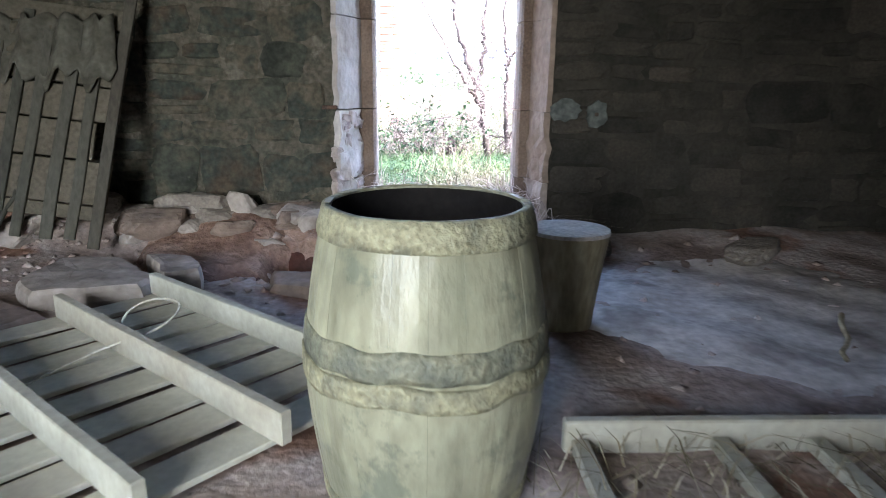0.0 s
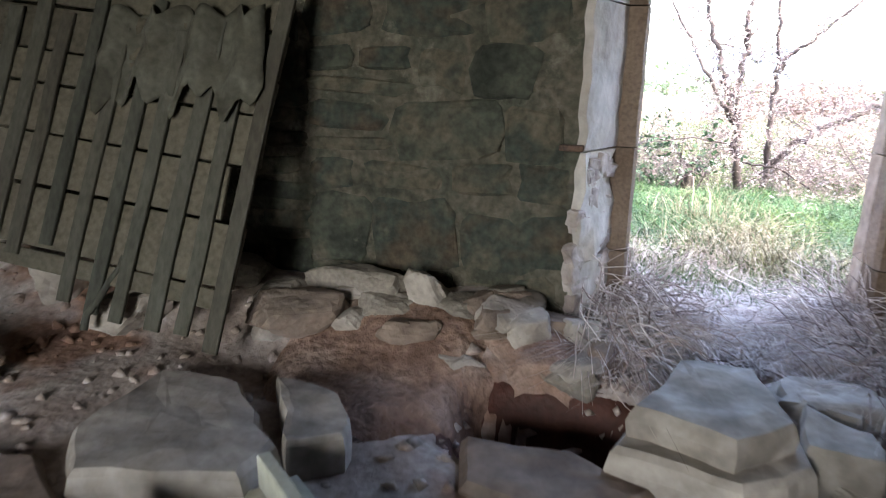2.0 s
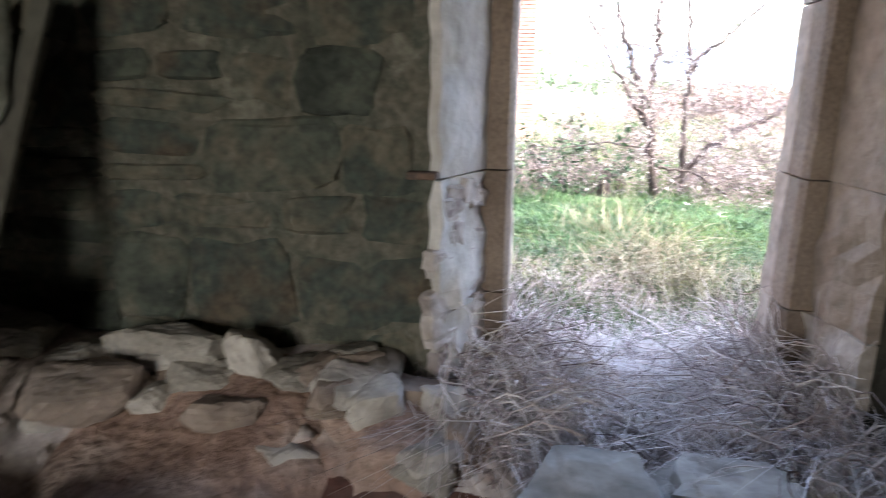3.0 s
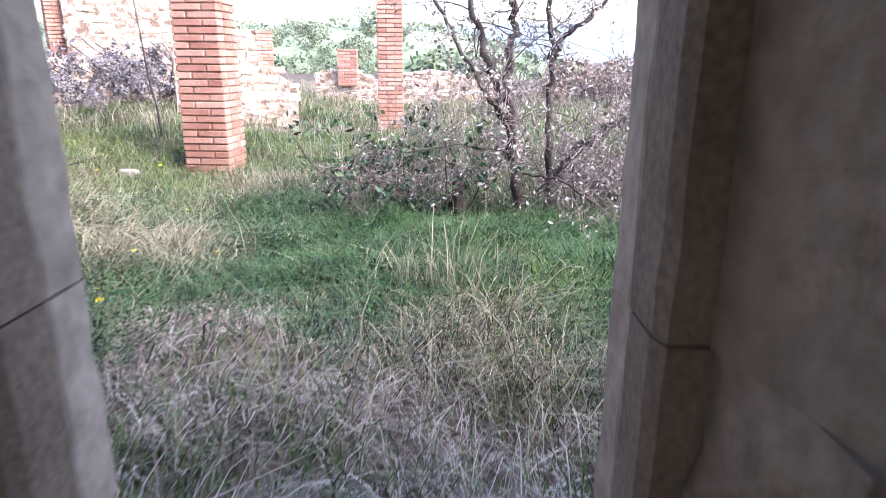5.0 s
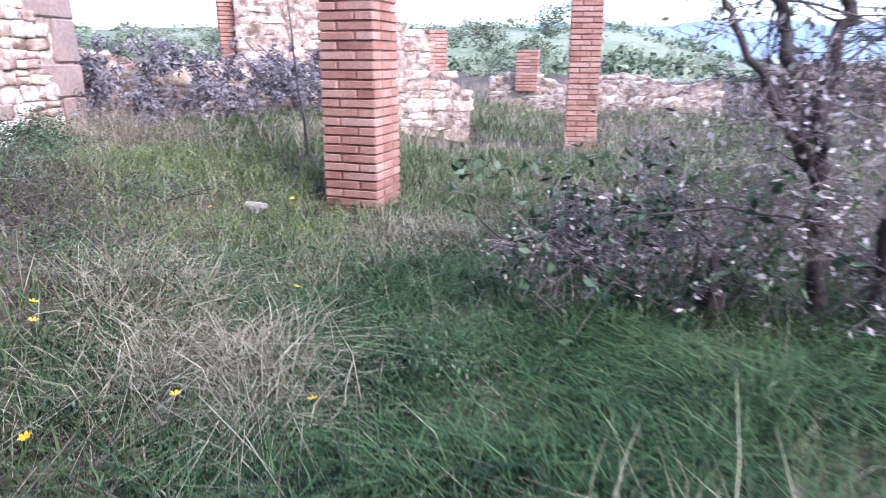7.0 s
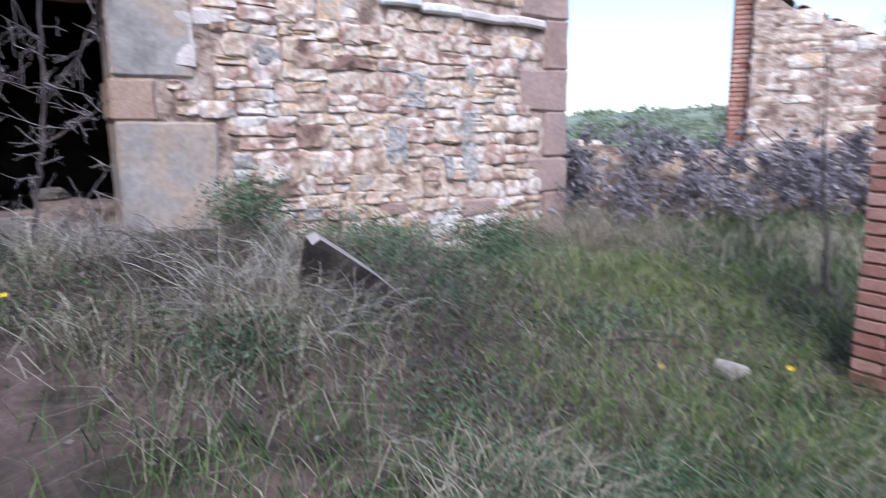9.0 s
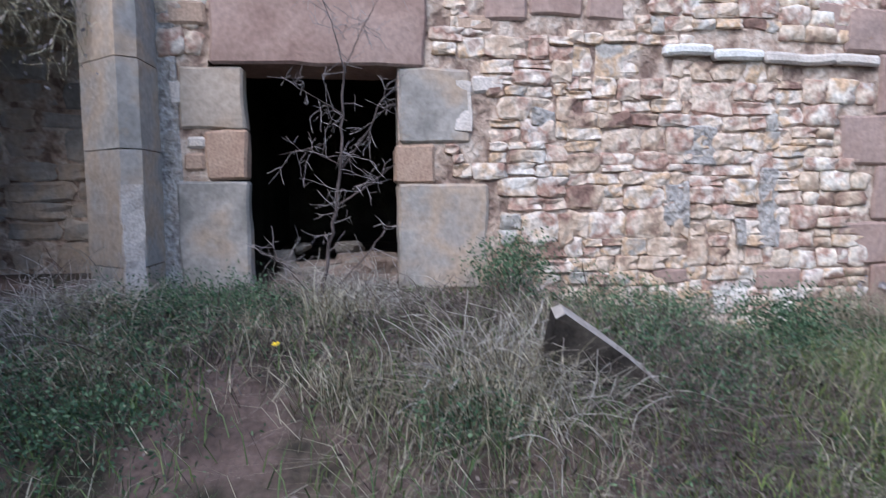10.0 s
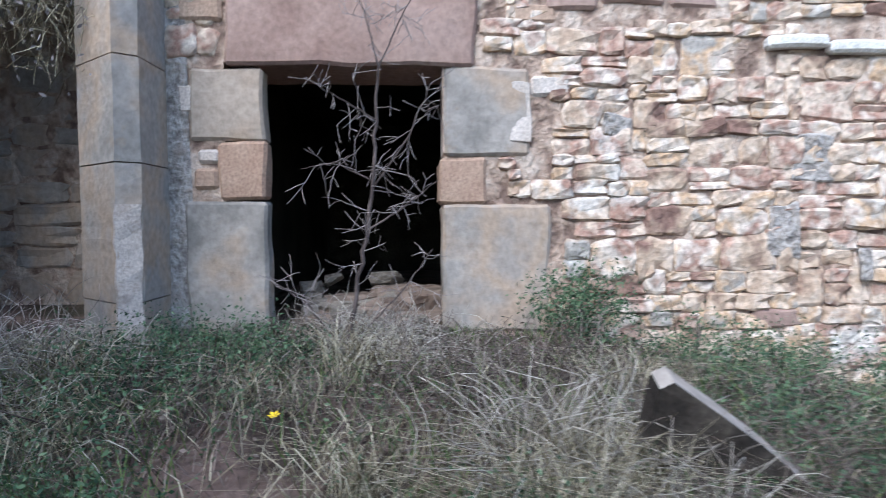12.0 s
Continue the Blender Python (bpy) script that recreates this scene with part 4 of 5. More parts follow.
blades("dry_grass", scatter(60000, 45, -2, 2.5, 3.4, 5.8, lambda x, y: mauve(x, y) * np.clip(1.7 * wob(x, y, 2.6, 1) - 0.35, 0, 1), 0.09), 0.15, 0.0055, 2.2, MAUVE, "matted pinkish-brown dry grass", "grass", 46)


for k, (x, y, sx_, sy_) in enumerate([(-0.05, 3.52, 0.16, 0.10), (0.22, 3.5, 0.20, 0.11), (0.42, 3.46, 0.12, 0.09), (0.05, 3.3, 0.13, 0.09)]):
    rock("threshold_stone", (x, y, 0.05), (sx_, sy_, 0.07), JAMB, 510 + k, "worn pale stone bedded in the threshold", "rock", 12 * k, 0.2, group="threshold stones")


# ---- shrubs and trees ----
class Twigs:
    """Collects tapered tubes for one plant."""

    def __init__(self):
        self.co, self.fa, self.n, self.tips = [], [], 0, []

    def tube(self, pts, r0, r1, sides=5):
        pts = np.asarray(pts)
        n = len(pts)
        t = np.gradient(pts, axis=0)
        t /= np.linalg.norm(t, axis=1, keepdims=True) + 1e-9
        ref = np.array([0.3, 0.9, 0.2])
        a = np.cross(t, ref)
        a /= np.linalg.norm(a, axis=1, keepdims=True) + 1e-9
        b = np.cross(t, a)
        rad = np.linspace(r0, r1, n)[:, None]
        rings = []
        for k in range(sides):
            w = 2 * np.pi * k / sides
            rings.append(pts + rad * (a * np.cos(w) + b * np.sin(w)))
        self.co.append(np.stack(rings, 1).reshape(-1, 3))
        i = np.arange(n - 1)[:, None] * sides
        k = np.arange(sides)[None, :]
        k2 = (k + 1) % sides
        f = np.stack([i + k, i + k2, i + sides + k2, i + sides + k], 2).reshape(-1, 4)
        self.fa.append(f + self.n)
        self.n += n * sides

    def grow(self, rng, p, d, length, r, depth, wander=0.35, droop=0.0, kids=4, min_r=0.0018, spread=0.9):
        n = 6
        pts = [np.array(p, float)]
        d = np.array(d, float)
        d /= np.linalg.norm(d)
        for _ in range(n):
            d = d + rng.normal(size=3) * wander * 0.4 + np.array([0, 0, -droop])
            d /= np.linalg.norm(d)
            pts.append(pts[-1] + d * length / n)
        self.tube(pts, r, max(min_r, r * 0.4), 6 if r > 0.02 else 4)
        if depth == 0:
            self.tips.extend(pts[2:])
            return
        for k in range(kids):
            q = pts[rng.integers(2, n + 1)]
            dd = d + rng.normal(size=3) * spread
            self.grow(rng, q, dd, length * rng.uniform(0.45, 0.8), max(min_r, r * 0.5), depth - 1, wander, droop, kids, min_r, spread)

    def mesh(self, name, material):
        return raw_mesh(name, np.concatenate(self.co), np.concatenate(self.fa), material)


def leaves(name, pts, n, size, material, seed, jitter=0.05):
    r = np.random.default_rng(seed)
    pts = np.asarray(pts)
    c = pts[r.integers(0, len(pts), n)] + r.normal(size=(n, 3)) * jitter
    s = size * r.uniform(0.5, 1.3, n)[:, None]
    a = r.normal(size=(n, 3))
    a /= np.linalg.norm(a, axis=1, keepdims=True)
    b = np.cross(a, r.normal(size=(n, 3)))
    b /= np.linalg.norm(b, axis=1, keepdims=True)
    co = np.stack([c - a * s, c + b * s * 0.45, c + a * s, c - b * s * 0.45], 1).reshape(-1, 3)
    return raw_mesh(name, co, np.arange(n * 4).reshape(-1, 4), material)


def plant(name, label, category, stems, seed, leaf_n, leaf_size, leaf_mat, twig_mat, group="", reach=1.0):
    """stems: base, direction, length, radius, depth, kids, droop."""
    rng = np.random.default_rng(seed)
    th = empty(name, stems[0][0])
    tagged(th, label, category, group)
    big, fine = Twigs(), Twigs()
    tips = []
    off = np.array(stems[0][0])
    for base, d, ln, r, depth, kids, droop in stems:
        base = np.array(base) - off
        t = Twigs()
        n = 9
        pts = [base]
        d = np.array(d, float)
        d /= np.linalg.norm(d)
        for _ in range(n):
            d = d + rng.normal(size=3) * 0.10 + np.array([0, 0, -droop])
            d /= np.linalg.norm(d)
            pts.append(pts[-1] + d * ln / n)
        big.tube(pts, r, r * 0.35, 8)
        for k in range(kids):
            q = pts[rng.integers(2, n + 1)]
            fine.grow(rng, q, d * 0.5 + rng.normal(size=3) * 0.9, ln * rng.uniform(0.22, 0.45) * reach, r * 0.2, depth, 0.24, droop * 0.5, 4)
    o = big.mesh("trunk" if len(stems) < 8 else "stem_tangle", BARK)
    o.parent = th
    if len(stems) > 7:
        tagged(o, kind="stuff")
    if fine.co:
        o = fine.mesh("twig_tangle", twig_mat)
        tagged(o, kind="stuff").parent = th
    if leaf_n:
        pts = fine.tips if fine.tips else [np.zeros(3)]
        o = leaves("crown", pts, leaf_n, leaf_size, leaf_mat, seed, 0.02)
        o.parent = th
    return th


tangle = Twigs()
rt = np.random.default_rng(61)
for k in range(1150):
    sd = -0.50 if k % 2 else 0.56
    p = np.array([np.clip(rt.normal(sd, 0.12), -0.62, 0.62), np.clip(rt.normal(2.98, 0.26), 2.45, 3.5), 0.05 + rt.uniform(0, 0.12)])
    d = np.array([rt.normal() * 0.6 - np.sign(sd) * 0.25, rt.normal() * 0.6, 0.8])
    pts = [p]
    for _ in range(6):
        d = d + rt.normal(size=3) * 0.35 + np.array([0, 0, -0.30])
        d = d / np.linalg.norm(d)
        p = p + d * rt.uniform(0.05, 0.09)
        p[0], p[2] = np.clip(p[0], -0.66, 0.66), max(p[2], 0.03)
        if p[1] > 3.05:
            p[0] = np.clip(p[0], -0.46, 0.53)
        pts.append(p.copy())
    tangle.tube(pts, 0.0038, 0.0018, 3)
tagged(tangle.mesh("doorway_tangle", MAUVE), "tangle of dead bramble stems in the doorway", "straw", kind="stuff")

gz = lambda x, y: float(ground_z(np.array([x]), np.array([y]))[0])
def limbs(name, label, category, runs, seed, twigs, leaf_n, leaf_size, leaf_mat, twig_mat, reach=0.3, up=0.4, depth=2):
    """A plant whose main limbs follow the given runs of points; fine twigs spring from them."""
    rng = np.random.default_rng(seed)
    base = np.array(runs[0][0][0], float)
    th = empty(name, tuple(base))
    tagged(th, label, category)
    fine = Twigs()
    for pts, r0, r1 in runs:
        pts = np.array(pts, float) - base
        t = np.linspace(0, len(pts) - 1, 5 * len(pts))
        fin = np.stack([np.interp(t, np.arange(len(pts)), pts[:, i]) for i in range(3)], 1)
        fin[1:-1] += rng.normal(size=fin[1:-1].shape) * r0 * 0.45
        big = Twigs()
        big.tube(fin, r0, r1, 8)
        big.mesh("limb", BARK).parent = th
        for _ in range(int(twigs * len(pts))):
            j = rng.integers(len(fin) // 4, len(fin))
            fine.grow(rng, fin[j], rng.normal(size=3) + np.array([0, 0, up]), reach * rng.uniform(0.5, 1.4), max(0.0022, r1 * 0.4), depth, 0.3, 0.0, 3)
    o = fine.mesh("twig_tangle", twig_mat)
    tagged(o, kind="stuff").parent = th
    if leaf_n:
        leaves("crown", fine.tips, leaf_n, leaf_size, leaf_mat, seed, 0.02).parent = th
    return th


limbs("bare_tree", "grey bare-branched tree with a few pale leaves", "tree",
      [([(0.86, 7.95, -0.05), (0.74, 7.92, 0.75), (0.62, 7.9, 1.06), (0.47, 7.9, 1.45), (0.36, 7.95, 1.8), (0.2, 8.0, 2.5)], 0.05, 0.02),
       ([(0.74, 7.92, 0.75), (0.70, 7.9, 1.13), (0.75, 7.92, 1.56), (0.72, 7.95, 1.8), (0.80, 8.0, 2.7)], 0.045, 0.02),
       ([(0.68, 7.9, 0.85), (0.5, 7.8, 1.05), (0.24, 7.8, 1.52), (0.06, 7.85, 1.8), (-0.15, 7.9, 2.2)], 0.026, 0.012),
       ([(1.12, 7.95, -0.05), (1.09, 7.92, 0.73), (1.08, 7.9, 1.25), (1.02, 7.9, 1.8), (1.05, 7.95, 2.6)], 0.036, 0.016),
       ([(1.09, 7.9, 1.32), (1.13, 7.88, 1.45), (1.30, 7.85, 1.6), (1.52, 7.85, 1.8), (1.9, 7.9, 2.2)], 0.026, 0.012),
       ([(1.2, 8.1, 0.3), (1.40, 8.0, 0.60), (1.76, 7.95, 0.84), (2.21, 7.9, 1.03), (2.7, 7.9, 1.35)], 0.04, 0.022),
       ([(0.85, 7.9, 0.35), (1.2, 7.6, 0.32), (1.5, 7.4, 0.12), (1.62, 7.35, 0.0)], 0.012, 0.006),
       ([(0.9, 7.9, 0.5), (0.3, 7.7, 0.62), (-0.2, 7.6, 0.55)], 0.012, 0.006)],
      11, 5, 3600, 0.024, LEAF_PALE, TWIG, reach=0.42)
SH = []
rs = np.random.default_rng(12)
for k in range(34):
    x, y = rs.uniform(0.15, 3.0), rs.uniform(7.75, 9.2)
    SH.append(((x, y, -0.06), (rs.normal() * 0.8 - 0.3, rs.normal() * 0.5 - 0.2, 0.62), rs.uniform(0.75, 1.5), 0.010, 2, 9, 0.02))
plant("thicket", "dense tangled shrub of bare mauve twigs with pale seed heads", "shrub", SH, 6, 8000, 0.018, LEAF_PALE, TWIG)
SH = [((-0.42 + rs.normal() * 0.32, 8.0 + rs.normal() * 0.25, -0.06), (rs.normal() * 0.5, rs.normal() * 0.4, 0.9), rs.uniform(0.5, 0.95), 0.009, 1, 6, 0.02) for _ in range(12)]
plant("bramble", "leafy dark green bramble beside the shrub", "shrub", SH, 7, 1500, 0.035, WEED, TWIG)
plant("sapling", "thin bare sapling beside the brick pillar", "tree", [((-3.5, 10.6, 0.0), (-0.12, 0, 1), 2.2, 0.018, 1, 6, 0.0)], 9, 0, 0, LEAF_PALE, TWIG)
limbs("sapling", "bare thorny sapling growing before the dark doorway", "tree",
      [([(-5.72, 5.47, 0.72), (-5.76, 5.52, 1.0), (-5.78, 5.60, 1.4), (-5.78, 5.66, 1.94), (-5.78, 5.68, 2.4)], 0.017, 0.008),
       ([(-5.78, 5.68, 2.4), (-5.78, 5.62, 2.66), (-5.78, 5.54, 2.88), (-5.78, 5.36, 3.12)], 0.006, 0.002),
       ([(-5.78, 5.68, 2.4), (-5.78, 5.80, 2.66), (-5.78, 5.89, 2.82), (-5.78, 6.02, 3.1)], 0.005, 0.002),
       ([(-5.78, 5.64, 1.7), (-5.76, 5.85, 2.0), (-5.76, 5.98, 2.3)], 0.007, 0.003),
       ([(-5.78, 5.60, 1.45), (-5.76, 5.85, 1.62), (-5.74, 6.02, 1.75)], 0.007, 0.003),
       ([(-5.78, 5.66, 2.1), (-5.80, 5.50, 2.2), (-5.80, 5.34, 2.29)], 0.005, 0.002),
       ([(-5.78, 5.63, 1.75), (-5.80, 5.42, 1.86), (-5.80, 5.22, 1.82)], 0.005, 0.002),
       ([(-5.72, 5.5, 0.8), (-5.7, 5.8, 1.1), (-5.7, 5.98, 1.35)], 0.006, 0.003),
       ([(-5.72, 5.45, 0.8), (-5.72, 5.25, 1.05), (-5.72, 5.1, 1.15)], 0.006, 0.003)],
      10, 3.6, 0, 0.012, LEAF_PALE, PALE_TWIG, reach=0.17, up=0.1, depth=1)
plant("hanging_creeper", "dry pale grass and creeper hanging from the arch", "creeper",
      [((WX + 0.20 + 0.02 * (k % 5), 3.30 + 0.05 * k, 3.55 + 0.03 * (k % 4)), (0.12 * math.sin(k), 0.12 * math.cos(k * 2), -0.6), 0.75 + 0.04 * (k % 6), 0.005, 1, 14, 0.10) for k in range(14)], 14, 500, 0.025, CREEPER, STRAW)
plant("creeper", "dry grey creeper matted over the garden wall", "creeper",
      [((-7.35 + 0.37 * 0.22 * k * 1.2, 10.5 + 0.93 * 0.22 * k, 1.42 + 0.2 * math.sin(k)), (0.9, -0.4, -0.5), 1.0, 0.010, 2, 6, 0.06) for k in range(22)], 15, 22000, 0.035, CREEPER, TWIG)
for k, (x, y, sz) in enumerate([(-6.55, 5.2, 0.26), (-6.7, 5.6, 0.36), (-6.5, 5.9, 0.26), (-6.3, 5.45, 0.2), (-6.9, 5.3, 0.42), (-7.1, 5.8, 0.5), (-6.28, 5.12, 0.14), (-6.3, 5.75, 0.22)]):
    rock("fallen_stone", (x, y, SILL + sz * 0.16), (sz * 1.3, sz, sz * 0.8), CLAY_ROCK, 120 + k, "dusty stone fallen inside the wing doorway", "rock", 40 * k, 0.1, group="stones in the wing doorway")
rg = random.Random(29)
for k in range(34):
    x, y = rg.uniform(-7.2, -6.0), rg.uniform(5.02, 6.0)
    sz = rg.uniform(0.07, 0.20)
    rock("rubble_stone", (x, y, SILL - 0.02 + 0.28 * max(0.0, -6.05 - x) + sz * 0.1), (sz * 1.3, sz, sz * 0.6), rg.choice((DARK_ROCK, DARK_ROCK, CLAY_ROCK)), 400 + k, "dusty broken stone heaped inside the wing doorway", "rock", rg.uniform(0, 180), 0.1, group="stones in the wing doorway")
rd = np.random.default_rng(44)
dp = np.stack([rd.uniform(-6.5, -5.6, 900), rd.uniform(4.98, 6.02, 900), np.full(900, SILL - 0.02)], 1)
dp[:, 2] = np.where(dp[:, 0] > WX, ground_z(dp[:, 0], dp[:, 1]) - 0.02, dp[:, 2])
blades("doorway_stalks", dp, 0.34, 0.005, 0.9, DEAD, "dead stalks crowding the wing doorway", "grass", 45)


def stalk_heap(x, y, rad, n, reach, material, seed, label):
    """Bleached stems that arch over each other."""
    t = Twigs()
    r = np.random.default_rng(seed)
    for _ in range(n):
        p = np.array([x + r.normal() * rad * 0.5, y + r.normal() * rad * 0.5, 0.0])
        p[2] = gz(p[0], p[1]) - 0.02
        d = np.array([r.normal() * 0.55, r.normal() * 0.55, 0.9])
        run = [p.copy()]
        for _ in range(6):
            d = d + r.normal(size=3) * 0.22 + np.array([0, 0, -0.22])
            d = d / np.linalg.norm(d)
            p = p + d * reach * r.uniform(0.10, 0.2)
            p[2] = max(p[2], gz(p[0], p[1]) + 0.01)
            if p[0] < WX + 0.05:
                p[0] = WX + 0.05
            run.append(p.copy())
        t.tube(run, 0.0030, 0.0014, 3)
    return tagged(t.mesh("stalk_heap", material), label, "grass", "heaps of dead stalks", kind="stuff")


for k, (x, y, rad, n, reach, m) in enumerate([(-4.35, 6.42, 0.34, 260, 0.55, BLEACH), (-4.1, 6.75, 0.30, 160, 0.45, BLEACH), (-5.55, 5.75, 0.40, 300, 0.50, BLEACH), (-5.3, 6.5, 0.45, 240, 0.45, DEAD), (-4.75, 4.15, 0.5, 260, 0.55, BLEACH),
                                             (-4.0, 7.4, 0.45, 240, 0.45, DEAD), (-5.1, 6.0, 0.4, 240, 0.4, DEAD), (-5.9, 5.55, 0.45, 260, 0.4, BLEACH), (-5.2, 3.95, 0.4, 200, 0.5, MAUVE), (-3.4, 7.2, 0.35, 120, 0.35, DEAD), (-5.0, 7.9, 0.4, 160, 0.3, DEAD),
                                             (-2.45, 6.75, 0.42, 220, 0.5, STRAW), (-2.1, 6.4, 0.35, 180, 0.45, STRAW), (0.35, 5.05, 0.45, 220, 0.45, STRAW), (-5.6, 9.9, 0.5, 260, 0.7, SCRUB), (-5.2, 10.6, 0.6, 260, 0.7, SCRUB)]):
    stalk_heap(x, y, rad, n, reach, m, 700 + k, "arching heap of bleached dead stalks")
# rotten stump by the shrub
rock("tree_stump", (0.28, 7.78, 0.12), (0.12, 0.11, 0.40), BARK, 41, "rotten broken tree stump in the grass", "stump", 10)


def weed(x, y, rad, h, n, seed, label, material=WEED, size=0.03):
    r = np.random.default_rng(seed)
    z = gz(x, y)
    p = r.normal(size=(120, 3)) * np.array([rad * 0.5, rad * 0.5, h * 0.28]) + np.array([0, 0, h * 0.5])
    p[:, 2] = np.abs(p[:, 2])
    th = empty("weed", (x, y, z))
    tagged(th, label, "weed", "weeds by the wall")
    t = Twigs()
    for q in p[:26]:
        t.tube([np.array([q[0] * 0.3, q[1] * 0.3, -0.03]), q * np.array([0.7, 0.7, 0.6]), q], 0.004, 0.002, 4)
    o = t.mesh("stem_tangle", DEAD)
    tagged(o, kind="stuff").parent = th
    o = leaves("foliage", p, n, size, material, seed)
    o.parent = th


for k, (x, y, rad, h) in enumerate([(-5.15, 8.55, 0.34, 0.42), (-5.95, 6.9, 0.30, 0.48), (-5.75, 7.5, 0.4, 0.32), (-5.5, 7.9, 0.4, 0.30), (-5.9, 8.2, 0.3, 0.25), (-5.6, 9.3, 0.45, 0.3), (-5.3, 7.5, 0.4, 0.2),
                                    (-4.6, 4.75, 0.4, 0.2), (-4.0, 4.75, 0.3, 0.18), (-3.9, 6.3, 0.25, 0.2), (-5.5, 4.6, 0.45, 0.18), (-2.6, 7.6, 0.35, 0.2), (-2.3, 6.6, 0.3, 0.16), (-4.8, 8.0, 0.4, 0.16),
                                    (-3.3, 7.0, 0.4, 0.15), (-4.2, 7.5, 0.3, 0.18), (-3.9, 8.4, 0.5, 0.15), (-4.7, 4.6, 0.4, 0.26), (-5.1, 4.9, 0.4, 0.24), (-4.2, 4.35, 0.35, 0.26), (-5.3, 5.1, 0.3, 0.2), (-3.9, 4.5, 0.3, 0.22), (-4.6, 7.4, 0.35, 0.22), (-2.75, 6.95, 0.25, 0.22), (-1.55, 5.0, 0.35, 0.26), (-1.95, 5.25, 0.35, 0.24), (-1.35, 4.7, 0.3, 0.22), (-0.95, 6.6, 0.18, 0.2)]):
    weed(x, y, rad, h, 3000 if h > 0.33 else 1500, 60 + k, "bushy dark green weed" if h > 0.33 else "low green weeds spreading in the grass", size=0.015 if h > 0.33 else 0.012)
fm = bmesh.new()
for k in range(6):
    a = radians(60 * k)
    v = [fm.verts.new(q) for q in ((0, 0, 0), (0.016 * math.cos(a - 0.4), 0.016 * math.sin(a - 0.4), 0.005), (0.024 * math.cos(a), 0.024 * math.sin(a), 0.008), (0.016 * math.cos(a + 0.4), 0.016 * math.sin(a + 0.4), 0.005))]
    fm.faces.new(v)
flower = part("wildflower", fm, FLOWER)
tagged(flower, "small yellow wildflower in the grass", "flower", "yellow wildflowers")
spots = [(-1.45, 5.05), (-1.75, 5.1), (-2.7, 6.3), (-2.6, 6.2), (-1.6, 5.3), (-2.4, 6.8), (-1.3, 6.2), (-3.2, 8.3), (-2.9, 9.0), (-2.0, 5.6), (-4.3, 5.4), (-1.9, 7.2)]
flower.matrix_basis = pose(-1.75, 6.0, gz(-1.75, 6.0) + 0.20)
for k, (x, y) in enumerate(spots):
    copy_thing(flower, pose(x, y, gz(x, y) + 0.20, 15, 10 * (k % 3), 40 * k))

# stones in the courtyard
bm = bmesh.new()
side = []
for x in (-0.055, 0.055):
    side.append([bm.verts.new((x + 0.02 * noise.noise(Vector((y * 5, z * 5, x * 9))), y, z)) for y, z in ((-0.28, -0.45), (-0.27, 0.10), (-0.235, 0.30), (-0.19, 0.325), (-0.02, 0.20), (0.14, 0.075), (0.30, -0.07), (0.46, -0.20), (0.52, -0.45))])
q = len(side[0])
bm.faces.new(side[0][::-1])
bm.faces.new(side[1])
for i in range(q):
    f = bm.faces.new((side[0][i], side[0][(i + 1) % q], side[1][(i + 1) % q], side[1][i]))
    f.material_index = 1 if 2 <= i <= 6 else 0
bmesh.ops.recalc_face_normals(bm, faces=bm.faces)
# dark sides and pale top edge: how light falls on the slab, as colour
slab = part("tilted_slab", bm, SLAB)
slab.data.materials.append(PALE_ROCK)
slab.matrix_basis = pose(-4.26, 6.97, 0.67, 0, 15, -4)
tagged(slab, "stone slab leaning in the weeds, shaded sides and lit top in its colours", "rock")
rock("white_stone", (-3.2, 8.9, 0.12), (0.14, 0.11, 0.10), PALE_ROCK, 52, "pale stone lying in the grass", "rock", 20)
rock("white_stone", (-5.05, 3.66, 0.74), (0.55, 0.35, 0.20), PALE_ROCK, 53, "pale flat stone in the weeds", "rock", 40)
rock("white_stone", (-4.2, 5.05, 0.52), (0.10, 0.07, 0.06), PALE_ROCK, 54, "small pale stone in the path", "rock", 10)

# ---- things in the barn ----
# barrel
BC = (-0.135, -0.02)
BH = 0.80


def barrel_r(z):
    t = (z / BH - 0.5) * 2
    return 0.309 - 0.060 * abs(t) ** 1.7


barrel = empty("barrel", (*BC, 0.0))
tagged(barrel, "open limewashed wooden barrel standing on the dirt floor", "barrel")
NS = 22
bm = bmesh.new()
da = 2 * math.pi / NS
levels = [BH * k / 12 for k in range(13)]
rows = []
for zl in levels:
    row = []
    for k, a in enumerate((-0.498, -0.25, 0.0, 0.25, 0.498)):
        rr = barrel_r(zl) - (0.0007 if k in (0, 4) else 0.0)
        row.append(bm.verts.new((math.cos(a * da) * rr, math.sin(a * da) * rr, zl)))
    for a in (0.49, -0.49):
        rr = barrel_r(zl) - 0.014
        row.append(bm.verts.new((math.cos(a * da) * rr, math.sin(a * da) * rr, zl)))
    rows.append(row)
for a, b in zip(rows, rows[1:]):
    for i in range(7):
        bm.faces.new((a[i], a[(i + 1) % 7], b[(i + 1) % 7], b[i]))
bm.faces.new(rows[0][::-1])
bm.faces.new(rows[-1])
bmesh.ops.recalc_face_normals(bm, faces=bm.faces)
stave = part("stave", bm, BARREL, barrel)
for k in range(1, NS):
    o = new("stave", stave.data)
    o.parent = barrel
    o.matrix_basis = pose(0, 0, random.uniform(-0.004, 0.004), 0, 0, 360 * k / NS)


